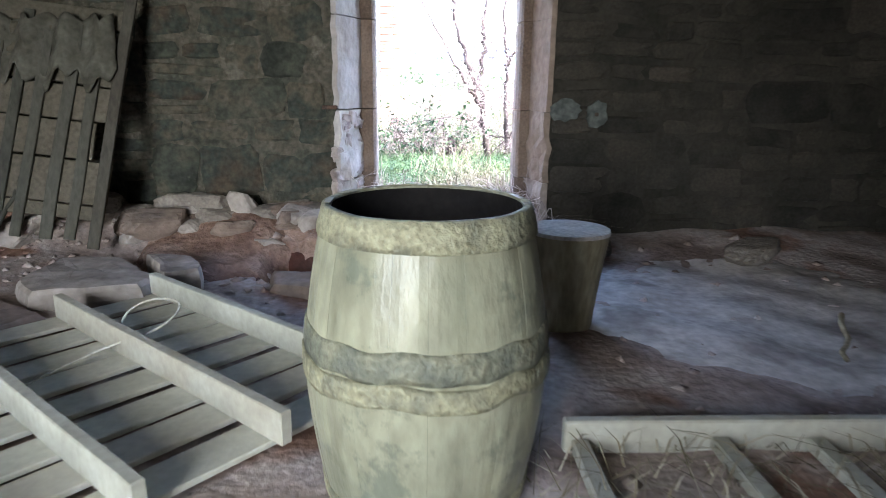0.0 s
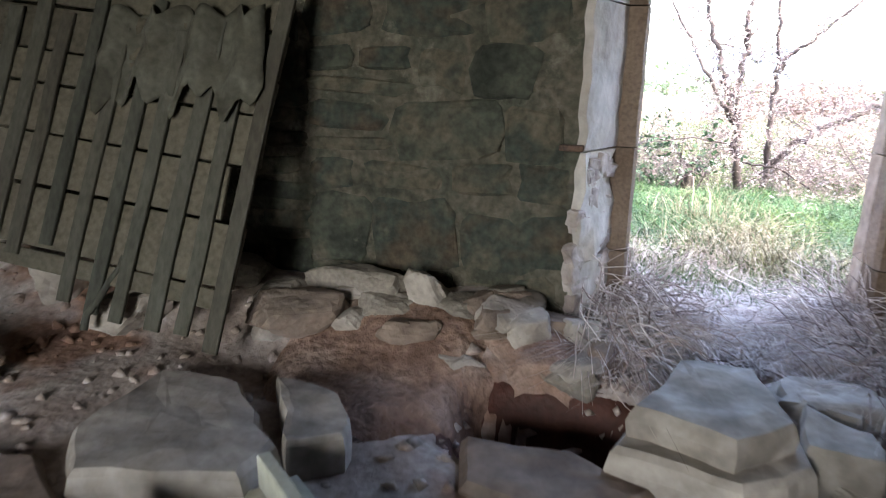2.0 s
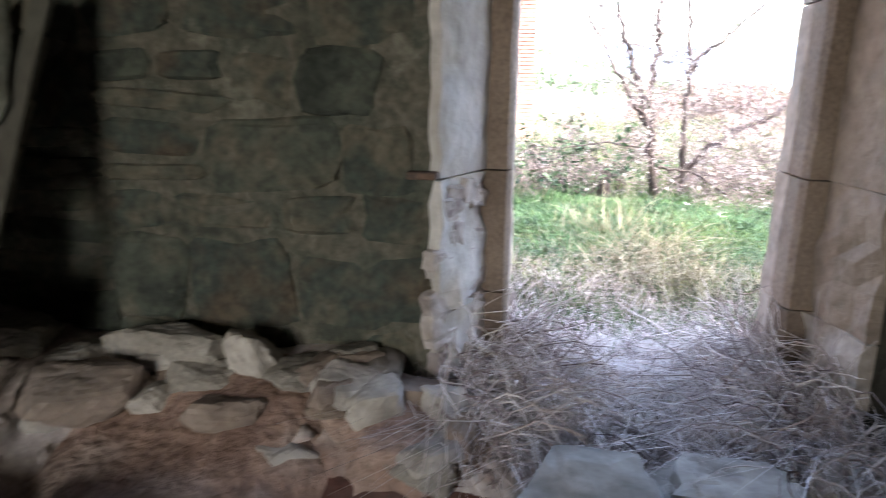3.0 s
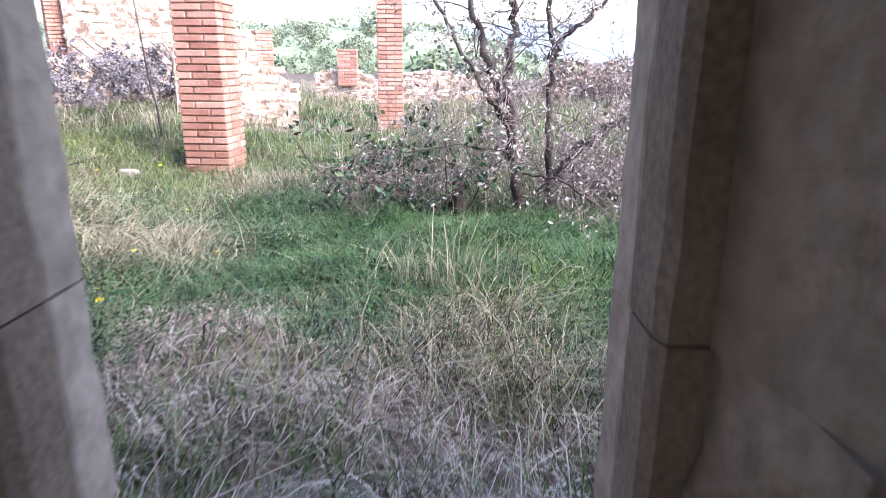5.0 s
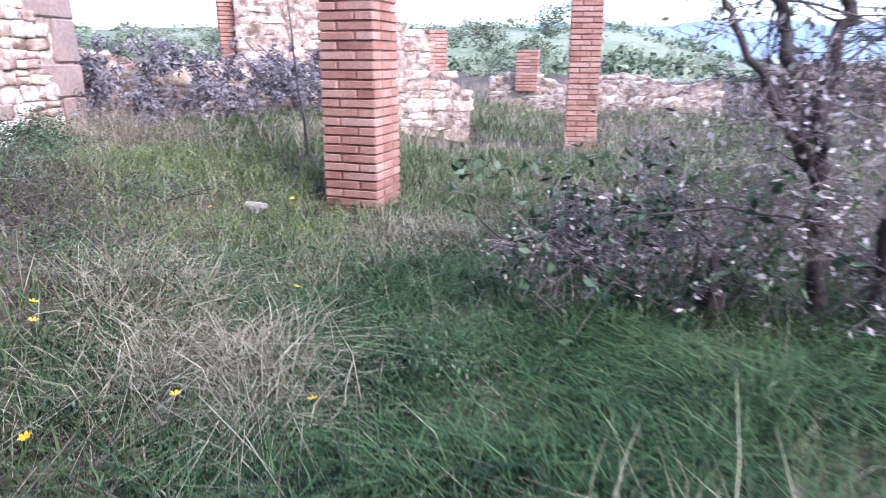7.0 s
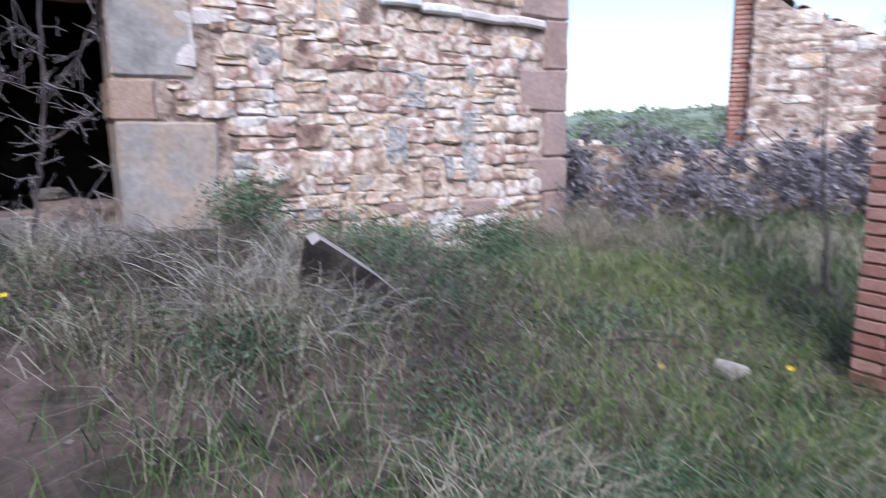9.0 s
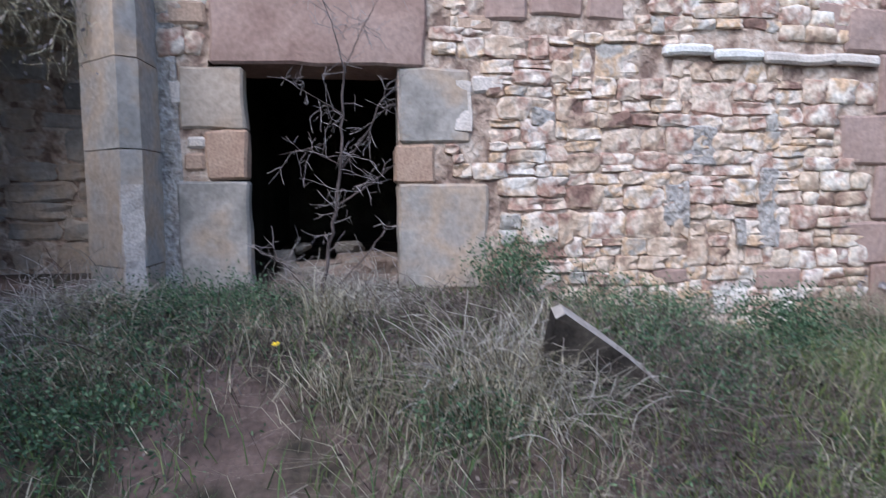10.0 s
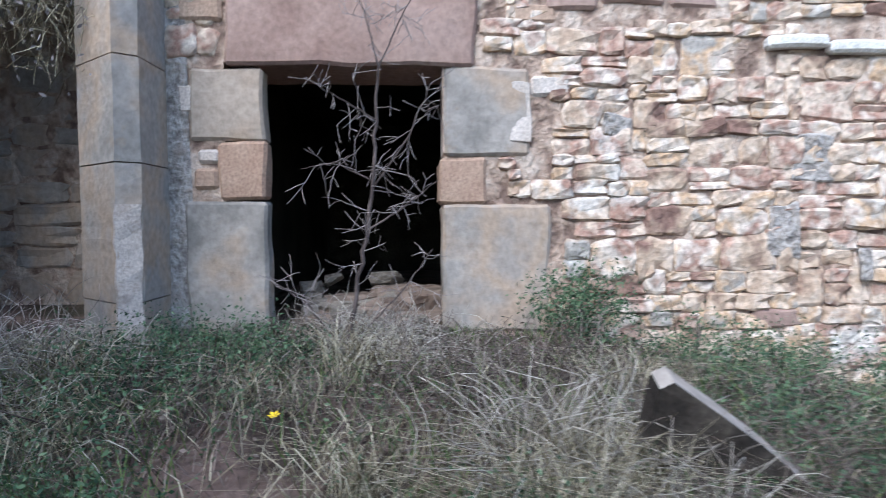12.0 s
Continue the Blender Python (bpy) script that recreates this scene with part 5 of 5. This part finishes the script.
def band(name, z0, z1, out, material, parent, label, wavy=0.0, inner=0.006):
    bm = bmesh.new()
    n, rings = 72, []
    prof = [(0, -inner), (0, out), (0.3, out * 1.25), (0.7, out * 1.25), (1, out), (1, -inner)]
    for k in range(n):
        a = 2 * math.pi * k / n
        w = wavy * noise.noise(Vector((math.cos(a) * 3, math.sin(a) * 3, z0 * 9)))
        ring = []
        for t, o in prof:
            zz = z0 + (z1 - z0) * t + w
            rr = barrel_r(min(zz, BH)) + o + 0.003 * noise.noise(Vector((math.cos(a) * 9, math.sin(a) * 9, zz * 30)))
            ring.append(bm.verts.new((rr * math.cos(a), rr * math.sin(a), zz)))
        rings.append(ring)
    for k in range(n):
        a, b = rings[k], rings[(k + 1) % n]
        for i in range(len(prof)):
            j = (i + 1) % len(prof)
            bm.faces.new((a[i], b[i], b[j], a[j]))
    bmesh.ops.recalc_face_normals(bm, faces=bm.faces)
    return smooth(part(name, bm, material, parent, label))


band("hoop", BH - 0.065, BH + 0.003, 0.006, HOOP, barrel, "flaking pale rim hoop", 0.003, 0.013)
band("hoop", 0.455, 0.525, 0.004, HOOP_GREY, barrel, "bare grey middle hoop", 0.012)
band("hoop", 0.395, 0.450, 0.007, HOOP, barrel, "crusted flaking lime ridge", 0.016)
band("hoop", 0.03, 0.09, 0.006, HOOP, barrel, "", 0.004)
# bottom and lining are near-black: the shade inside the barrel is coloured in
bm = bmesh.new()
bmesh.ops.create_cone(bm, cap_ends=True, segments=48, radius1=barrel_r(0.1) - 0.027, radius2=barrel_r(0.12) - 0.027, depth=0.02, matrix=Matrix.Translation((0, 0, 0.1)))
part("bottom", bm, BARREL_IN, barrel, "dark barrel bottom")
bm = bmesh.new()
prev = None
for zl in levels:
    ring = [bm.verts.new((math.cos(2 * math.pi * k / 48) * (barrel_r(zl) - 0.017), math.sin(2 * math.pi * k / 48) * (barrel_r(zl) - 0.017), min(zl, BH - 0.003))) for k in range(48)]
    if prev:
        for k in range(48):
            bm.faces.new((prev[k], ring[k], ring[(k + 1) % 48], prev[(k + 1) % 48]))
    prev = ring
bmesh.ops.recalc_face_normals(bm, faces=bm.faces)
part("lining", bm, BARREL_IN, barrel, "dark inside with the shade in its colour")

# chopping block behind the barrel
log = empty("chopping_block", (0.50, 1.15, 0.0))
tagged(log, "tapered wooden chopping block with a pale sawn top", "log")
bm = bmesh.new()
prev = None
for k in range(10):
    zl = 0.46 * k / 9
    rr = 0.125 + 0.055 * (k / 9) ** 1.3
    ring = [bm.verts.new((math.cos(a) * (rr + 0.006 * noise.noise(Vector((math.cos(a) * 2, math.sin(a) * 2, zl * 2)))), math.sin(a) * rr, zl)) for a in [2 * math.pi * j / 40 for j in range(40)]]
    if prev:
        for j in range(40):
            bm.faces.new((prev[j], prev[(j + 1) % 40], ring[(j + 1) % 40], ring[j]))
    prev = ring
smooth(part("log_body", bm, LOG, log))
bm = bmesh.new()
bmesh.ops.create_cone(bm, cap_ends=True, segments=40, radius1=0.182, radius2=0.178, depth=0.016, matrix=Matrix.Translation((0, 0, 0.466)))
part("sawn_top", bm, LOG_TOP, log, "pale sawn top")


# upturned pallets
def pallet(loc, rz, length, spacing, rails, slats, label, tilt=(0, 0)):
    th = new("pallet")
    th.matrix_basis = pose(*loc, tilt[0], tilt[1], rz)
    tagged(th, label, "pallet", "upturned pallets")
    for k in range(rails):
        o = block("rail", (0, -k * spacing - 0.02, 0.03), (length, -k * spacing + 0.02, 0.135), WOOD_GREY, th, bevel=0.004, rough=0.004, cuts=2, seed=k)
    sw = length / slats
    for k in range(slats):
        x0 = k * sw + (k % 3) * 0.006
        block("slat", (x0, -(rails - 1) * spacing - 0.10, 0.012), (x0 + sw - 0.055, 0.10, 0.032), WOOD_PALE, th, bevel=0.003, rough=0.006, cuts=2, seed=k + 10)
    return th


PZ = 0.03
pallet((-1.46, 1.476, PZ), -41, 1.60, 0.43, 4, 8, "dusty grey upturned wooden pallet with gapped slats")
frame_th = empty("timber_frame", (0.28, 0.15, 0.0))
tagged(frame_th, "half-buried dusty timber frame littered with straw", "frame")
block("plank", (0, -0.02, 0.0), (1.75, 0.02, 0.11), WOOD_GREY, frame_th, bevel=0.006, rough=0.006, cuts=3)
for k, xb in enumerate((0.02, 0.45, 0.74, 1.12, 1.5)):
    block("batten", (xb, -0.62, 0.02), (xb + 0.055, -0.022, 0.06), WOOD_GREY, frame_th, bevel=0.005, rough=0.008, cuts=3, seed=k)
rs2 = np.random.default_rng(17)
fp = np.stack([rs2.uniform(0.15, 1.9, 500), rs2.uniform(-0.5, 0.12, 500), np.full(500, 0.03)], 1)
blades("floor_straw", fp, 0.10, 0.006, 2.6, STRAW, "straw and litter inside the timber frame", "straw", 18)

# cable loop on the pallet
cu = bpy.data.curves.new("cable_loop", "CURVE")
cu.dimensions, cu.bevel_depth, cu.bevel_resolution = "3D", 0.005, 2
sp_ = cu.splines.new("BEZIER")
pts = [(-1.50, 0.45, 0.07), (-1.35, 0.68, 0.10), (-1.13, 0.83, 0.17), (-1.18, 0.98, 0.20), (-1.32, 0.92, 0.18), (-1.28, 0.76, 0.10), (-1.12, 0.68, 0.07)]
sp_.bezier_points.add(len(pts) - 1)
for p, q in zip(sp_.bezier_points, pts):
    p.co = q
    p.handle_left_type = p.handle_right_type = "AUTO"
cu.materials.append(WIRE)
tagged(new("cable_loop", cu), "loop of pale cable lying on the pallet", "cable")

# slatted panel leaning on the wall
panel = new("slatted_panel")
PSH = 0.36
tagged(panel, "old slatted timber panel leaning against the barn wall", "panel")
ang = math.degrees(math.atan(PSH))
panel.matrix_basis = pose(-2.0, 2.09, 0.12, -ang, 6, 0)
for k in range(10):
    x0 = -0.075 - k * 0.145 + random.uniform(-0.012, 0.012)
    w = random.uniform(0.055, 0.075)
    top = 1.56 if k == 0 else random.uniform(1.22, 1.4)
    bot = random.uniform(-0.02, 0.06) if k < 6 else random.uniform(0.0, 0.3)
    block("slat", (x0, -0.010, bot), (x0 + w, 0.0085, top), WOOD_OLD, panel, bevel=0.003, rough=0.008, cuts=3, seed=k)
for k, (a, b) in enumerate([(0.16, 0.24), (0.252, 0.505), (0.52, 0.735), (0.747, 0.952), (0.965, 1.10), (1.112, 1.30), (1.315, 1.44)]):
    block("board", (-1.62, 0.010, a), (-0.02 if k != 2 else -0.14, 0.028, b), BOARD_OLD, panel, bevel=0.003, rough=0.008, cuts=3, seed=k + 20)

# grimy sheet draped over the panel
bm = bmesh.new()
grid = []
for i in range(40):
    col = []
    u = i / 39
    for j in range(16):
        v = j / 15
        drop = 0.38 + 0.05 * math.sin(u * 17) + 0.04 * math.sin(u * 41)
        scal = 0.055 * (1 - abs(math.sin(u * 17)))
        x = -2.72 + 0.74 * u + 0.05 * v * (u - 0.5)
        zt = 1.46 - scal * (1 - v)
        z = zt - drop * v
        y = 2.09 + PSH * (z - 0.09) - 0.055 - 0.04 * math.sin(u * 22 + v) * (1 - v * 0.6) - 0.02 * noise.noise(Vector((u * 6, v * 5, 1)))
        col.append(bm.verts.new((x, y, z)))
    grid.append(col)
for a, b in zip(grid, grid[1:]):
    for j in range(15):
        bm.faces.new((a[j], b[j], b[j + 1], a[j + 1]))
bmesh.ops.recalc_face_normals(bm, faces=bm.faces)
sheet_ob = part("draped_sheet", bm, CLOTH)
smooth(sheet_ob)
mod = sheet_ob.modifiers.new("thick", "SOLIDIFY")
mod.thickness = 0.006
tagged(sheet_ob, "grimy torn sheet draped over the slatted panel", "cloth")

# fallen stones
def flagstone(pts, z0, z1, material, label, seed):
    """A flat broken slab over a plan outline, with a worn uneven top."""
    bm = bmesh.new()
    ring = []
    n = len(pts)
    for i in range(n):
        (ax, ay), (bx, by) = pts[i], pts[(i + 1) % n]
        for k in range(4):
            t = k / 4
            p = Vector((ax + (bx - ax) * t, ay + (by - ay) * t, 0))
            p += noise.noise_vector(p * 8 + Vector((seed, 0, 0))) * 0.035
            ring.append(p)
    c = sum(ring, Vector()) / len(ring)
    rows = []
    for z, k in ((z0, 1.0), (z0 + (z1 - z0) * 0.55, 1.03), (z1 - 0.02, 0.99), (z1, 0.93), (z1 + 0.004, 0.6), (z1, 0.3)):
        row = []
        for p in ring:
            q = c + (p - c) * k
            q.z = z + 0.018 * noise.noise(Vector((q.x * 6, q.y * 6, seed + z)))
            row.append(bm.verts.new(q))
        rows.append(row)
    m = len(ring)
    for a, b in zip(rows, rows[1:]):
        for i in range(m):
            bm.faces.new((a[i], a[(i + 1) % m], b[(i + 1) % m], b[i]))
    bm.faces.new(rows[-1])
    bm.faces.new(rows[0][::-1])
    bmesh.ops.recalc_face_normals(bm, faces=bm.faces)
    ob = part("fallen_slab", bm, material)
    return tagged(ob, label, "rock", "fallen stones in the barn")


flagstone([(-2.14, 1.50), (-1.97, 1.30), (-1.50, 1.40), (-1.50, 1.60), (-1.80, 1.93), (-2.15, 1.95)], -0.02, 0.12, PALE_ROCK, "large flat pale fallen slab", 3)
flagstone([(-1.44, 1.60), (-1.30, 1.69), (-1.42, 1.93), (-1.70, 1.99), (-1.58, 1.80)], -0.02, 0.13, PALE_ROCK, "angular pale fallen slab", 5)
flagstone([(-0.52, 1.84), (-0.16, 1.72), (0.06, 1.90), (0.02, 2.40), (-0.30, 2.40)], -0.03, 0.13, PALE_ROCK, "big layered grey boulder near the doorway", 7)
flagstone([(-0.46, 1.92), (-0.20, 1.80), (0.0, 1.95), (-0.05, 2.36), (-0.28, 2.36)], 0.125, 0.225, PALE_ROCK, "upper layer of the split grey boulder", 8)
flagstone([(0.03, 1.98), (0.22, 1.92), (0.26, 2.10), (0.10, 2.22)], -0.02, 0.16, PALE_ROCK, "pale broken stone beside the boulder", 9)
flagstone([(0.02, 2.26), (0.26, 2.20), (0.34, 2.42), (0.10, 2.52)], 0.0, 0.15, PALE_ROCK, "pale flat stone by the threshold step", 10)
flagstone([(-0.60, 1.55), (-0.95, 1.68), (-0.98, 1.92), (-0.62, 1.92), (-0.36, 1.80)], -0.03, 0.045, CLAY_ROCK, "earthy slab at the edge of the pit", 11)
flagstone([(-2.50, 0.9), (-2.0, 0.85), (-1.85, 1.20), (-2.2, 1.42), (-2.6, 1.3)], -0.02, 0.06, CLAY_ROCK, "low earthy slab beside the pallet", 12)


def mound(name, x0, x1, y0, y1, high, material, label, category, seed, rag=0.5):
    """Loose earth or dust heaped on the barn floor, thinning out to a ragged edge."""
    xs_, ys_ = np.arange(x0, x1, 0.03), np.arange(y0, y1, 0.03)
    cx, cy, rx, ry = (x0 + x1) / 2, (y0 + y1) / 2, (x1 - x0) / 2, (y1 - y0) / 2

    def height(X, Y):
        n = np.array([[noise.noise(Vector((a * 3.1, b * 3.1, seed))) + 0.5 * noise.noise(Vector((a * 11, b * 11, seed))) for a, b in zip(p, q)] for p, q in zip(X, Y)])
        f = 1.0 - (((X - cx) / rx) ** 2 + ((Y - cy) / ry) ** 2) ** 1.5 + rag * n
        return floor_z(X, Y) + np.clip(f * max(0.03, high * 1.6), -0.03, high) * (1 + 0.4 * n)

    return tagged(sheet(name, xs_, ys_, height, material), label, category, kind="stuff")


mound("clay_bank", -1.85, -0.95, 1.85, 2.75, 0.055, CLAY, "reddish clay earth banked against the wall foot", "earth", 4.0)
mound("earth_bank", -1.05, -0.45, 2.32, 2.80, 0.07, CLAY, "ochre earth bank behind the pit", "earth", 9.0)
mound("wet_clay", -1.12, -0.32, 1.85, 2.38, 0.006, WET_CLAY, "dark wet red clay lining the pit", "earth", 6.0, 0.2)
# pale dust whose colour also paints the pool of light on the floor
mound("lit_dust_patch", 0.6, 2.5, 0.5, 2.3, 0.008, LIT_DUST, "pale grey dust on the barn floor with a pool of light in its colour", "dust", 2.0, 0.8)
ROCKS = [
    ((-1.62, 2.66, 0.28), (0.36, 0.17, 0.17), DARK_ROCK, "long grey stone at the wall foot", 3, 0.1),
    ((-1.33, 2.63, 0.27), (0.15, 0.16, 0.17), PALE_ROCK, "grey stone at the wall foot", 30, 0.0),
    ((-1.10, 2.38, 0.05), (0.17, 0.14, 0.14), PALE_ROCK, "rounded pale stone by the pit", 10, 0.0),
    ((-0.98, 2.60, 0.22), (0.19, 0.14, 0.14), PALE_ROCK, "white stone at the wall foot", 0, 0.0),
    ((-0.84, 2.56, 0.19), (0.18, 0.14, 0.13), PALE_ROCK, "pale stone at the wall foot", 40, 0.0),
    ((-1.33, 2.47, 0.14), (0.26, 0.17, 0.15), CLAY_ROCK, "reddish clay stone by the pit", 15, 0.1),
    ((-1.85, 2.42, 0.22), (0.29, 0.19, 0.16), CLAY_ROCK, "stone half sunk in the rubble heap", 25, 0.0),
    ((-1.45, 2.58, 0.20), (0.24, 0.16, 0.14), DARK_ROCK, "flat stone in the rubble heap", -10, 0.0),
    ((-0.64, 2.60, 0.14), (0.13, 0.11, 0.16), PALE_ROCK, "small stone by the jamb", 0, 0.0),
    ((-0.56, 2.48, 0.09), (0.14, 0.13, 0.19), CLAY_ROCK, "small brown stone by the jamb", 50, 0.0),
    ((0.20, 2.36, 0.10), (0.32, 0.24, 0.16), PALE_ROCK, "pale flat stone by the threshold", 20, 0.2),
    ((0.60, 2.55, 0.08), (0.18, 0.16, 0.13), PALE_ROCK, "white stone by the door jamb", 10, 0.1),
    ((-2.55, 2.25, 0.20), (0.26, 0.18, 0.16), PALE_ROCK, "pale stone under the panel", 20, 0.1),
    ((-3.0, 2.4, 0.30), (0.32, 0.24, 0.26), PALE_ROCK, "pale stone in the corner heap", 60, 0.0),
    ((-2.95, 1.75, 0.12), (0.48, 0.32, 0.16), CLAY_ROCK, "earthy stone in the corner heap", 0, 0.1),
    ((0.95, 2.35, 0.07), (0.19, 0.14, 0.11), DARK_ROCK, "dark stone by the wall", 0, 0.0),
    ((1.9, 2.2, 0.08), (0.35, 0.19, 0.16), DARK_ROCK, "dark block in the shadows", 30, 0.1),
]
for k, (loc, size, m, label, rz, flat) in enumerate(ROCKS):
    rock("fallen_stone", loc, size, m, 70 + k, label, "rock", rz, flat, group="fallen stones in the barn")
rw = random.Random(77)
for k in range(46):
    x, y = rw.uniform(-2.9, -0.55), rw.triangular(2.25, 2.74, 2.68)
    sz = rw.uniform(0.06, 0.17)
    zf = float(floor_z(np.array([x]), np.array([y]))[0])
    rock("rubble_stone", (x, y, zf + sz * 0.15), (sz * rw.uniform(1.0, 1.6), sz, sz * rw.uniform(0.6, 0.9)), rw.choice((PALE_ROCK, CLAY_ROCK, DARK_ROCK)), 200 + k, "small rubble stone at the wall foot", "rock", rw.uniform(0, 180), 0.0, group="rubble stones at the wall foot")
for k in range(16):
    x, y = rw.uniform(0.0, 0.62), rw.uniform(1.7, 2.6)
    sz = rw.uniform(0.05, 0.12)
    rock("rubble_stone", (x, y, sz * 0.18), (sz * 1.5, sz, sz * 0.6), rw.choice((PALE_ROCK, DARK_ROCK)), 260 + k, "small flat rubble stone near the threshold", "rock", rw.uniform(0, 180), 0.1, group="rubble stones near the threshold")
rr_ = random.Random(3)
co, fa, base = [], [], 0
for k in range(900):
    if k < 620:
        x, y = rr_.uniform(-3.6, 0.7), rr_.triangular(1.2, 2.75, 2.7)
    else:
        x, y = rr_.uniform(-2.5, 3.0), rr_.uniform(-0.5, 2.6)
    s = rr_.uniform(0.008, 0.035) * (1.6 if y > 2.4 and x < -0.6 else 1)
    z = float(floor_z(np.array([x]), np.array([y]))[0])
    v = np.array([[1, 0, 0], [-1, 0, 0], [0, 1, 0], [0, -1, 0], [0, 0, 1], [0, 0, -1]], float)
    v = v * s * np.array([rr_.uniform(0.8, 1.5), rr_.uniform(0.8, 1.3), rr_.uniform(0.5, 0.9)]) + np.array([[rr_.uniform(-s, s) * 0.4 for _ in range(3)] for _ in range(6)]) + np.array([x, y, z])
    co.append(v)
    fa.append(np.array([[0, 2, 4], [2, 1, 4], [1, 3, 4], [3, 0, 4], [2, 0, 5], [1, 2, 5], [3, 1, 5], [0, 3, 5]]) + base)
    base += 6
tagged(raw_mesh("rubble", np.concatenate(co), np.concatenate(fa), FLOOR), "scattered rubble crumbs on the barn floor", "rubble", kind="stuff")

# sticks and bits on the floor
def stick(name, a, b, r, material, label, sides=7):
    t = Twigs()
    a, b = np.array(a), np.array(b)
    n = 6
    rg = np.random.default_rng(int(abs(a[0] * 100)))
    pts = [a + (b - a) * k / n + rg.normal(size=3) * np.array([0.012, 0.012, 0.002]) for k in range(n + 1)]
    t.tube(pts, r, r * 0.7, sides)
    return tagged(t.mesh(name, material), label, "stick")


stick("stick", (1.85, 1.25, 0.03), (1.55, 0.72, 0.03), 0.014, LOG, "broken stick on the dusty floor")
stick("stick", (-0.55, 1.75, 0.03), (0.0, 1.2, 0.03), 0.008, LOG, "thin twig on the floor")
stick("stick", (0.25, 1.75, 0.04), (0.55, 2.15, 0.05), 0.022, LOG, "short stick by the boulder")
stick("stick", (-2.62, 2.05, 0.16), (-2.50, 2.26, 0.52), 0.016, WOOD_OLD, "broken slat end leaning on the panel")

# ---- stones of the barn wall and the wing, last ----
RUBBLE_WHITE = mat("pale_reveal_rubble", [(0.24, 0.20, 0.19), (0.42, 0.37, 0.355), (0.33, 0.27, 0.24)], "object", 8, 25, bump=0.7, mix=0.6)
rv = random.Random(14)
small = stone_copy(RUBBLE_WHITE)
for k in range(46):
    f = rv.uniform(0.05, 0.93)
    o = new("reveal_stone", small[k % 10])
    o.parent = door_reveal
    o.matrix_basis = pose(-0.725 + 0.135 * f, IN_Y + 0.31 * f, rv.uniform(0.05, 0.86), rv.uniform(-12, 12), rv.uniform(-12, 12), 66) @ Matrix.Diagonal((rv.uniform(0.05, 0.11), 0.055, rv.uniform(0.04, 0.10), 1))


def barn_skip(u, v, ln, ch):
    x = -4.0 + u
    return -0.715 - ln * 0.45 < x < 0.71 + ln * 0.45 and v < 2.3


# right-hand stones, darkened in colour for the shade on that side
face_stones("stone", wall_north, pose(0.72, IN_Y + 0.035, 0.05) @ Matrix.Diagonal((1, -1, 1, 1)), 3.2, 2.4, STONE_SHADE, STONE_SHADE, 110,
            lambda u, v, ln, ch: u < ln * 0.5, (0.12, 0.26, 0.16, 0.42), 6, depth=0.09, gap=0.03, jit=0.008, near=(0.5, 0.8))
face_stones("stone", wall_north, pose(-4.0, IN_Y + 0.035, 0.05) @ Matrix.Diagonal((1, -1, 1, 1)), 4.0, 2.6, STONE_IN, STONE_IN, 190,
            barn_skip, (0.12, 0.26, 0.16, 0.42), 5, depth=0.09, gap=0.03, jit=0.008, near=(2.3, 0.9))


def wing_skip(u, v, ln, ch):
    y, z = 4.3 + u, 0.25 + v
    a, b = y - ln * 0.42, y + ln * 0.42
    lo, hi = z - ch * 0.42, z + ch * 0.42
    if z < 0.78 and y < 6.8:
        return True
    for y0, y1, z0, z1 in ((4.2, 4.62, 0.0, 2.5), (4.40, 6.76, 0.0, 1.64), (4.62, 6.36, 1.6, 1.95), (4.44, 6.62, 1.93, 2.5), (4.68, 6.28, 2.5, 3.07), (6.72, 7.86, 2.88, 3.14), (8.15, 10.0, 2.58, 2.67)):
        if a < y1 and b > y0 and lo < z1 and hi > z0:
            return True
    return b > 10.0


ys_, zs_ = np.arange(6.3, 10.05, 0.035), np.arange(0.2, 4.8, 0.035)
Y, Z = np.meshgrid(ys_, zs_)
bulge = np.array([[noise.noise(Vector((a * 2.2, b * 2.2, 3))) * 0.016 + noise.noise(Vector((a * 9, b * 9, 5))) * 0.012 for a, b in zip(p, q)] for p, q in zip(Y, Z)])
w = len(ys_)
i = (np.arange(len(zs_) - 1)[:, None] * w + np.arange(w - 1)[None, :]).ravel()
skin = raw_mesh("mortar_skin", np.stack([np.full(Y.size, WX - 0.017) + bulge.ravel(), Y.ravel(), Z.ravel()], 1), np.stack([i, i + 1, i + w + 1, i + w], 1), MORTAR)
smooth(skin).parent = wing
tagged(skin, "smeared pinkish lime mortar between the stones")


face_stones("stone", wing, pose(WX - 0.014, 4.3, 0.25, 0, 0, 90) @ Matrix.Diagonal((1, -1, 1, 1)), 5.95, 4.5, STONE, STONE_FAR, 300, wing_skip,
            (0.085, 0.20, 0.10, 0.28), 8, depth=0.14, gap=0.002, jit=0.014, near=(3.0, 1.6))
face_stones("stone", wing, pose(-7.70, 1.3, 0.8, 0, 0, 90) @ Matrix.Diagonal((1, -1, 1, 1)), 2.9, 3.5, GREY_BLOCK, GREY_BLOCK, 60, lambda u, v, ln, ch: False,
            (0.16, 0.32, 0.25, 0.6), 9, depth=0.14, gap=0.02, jit=0.03)
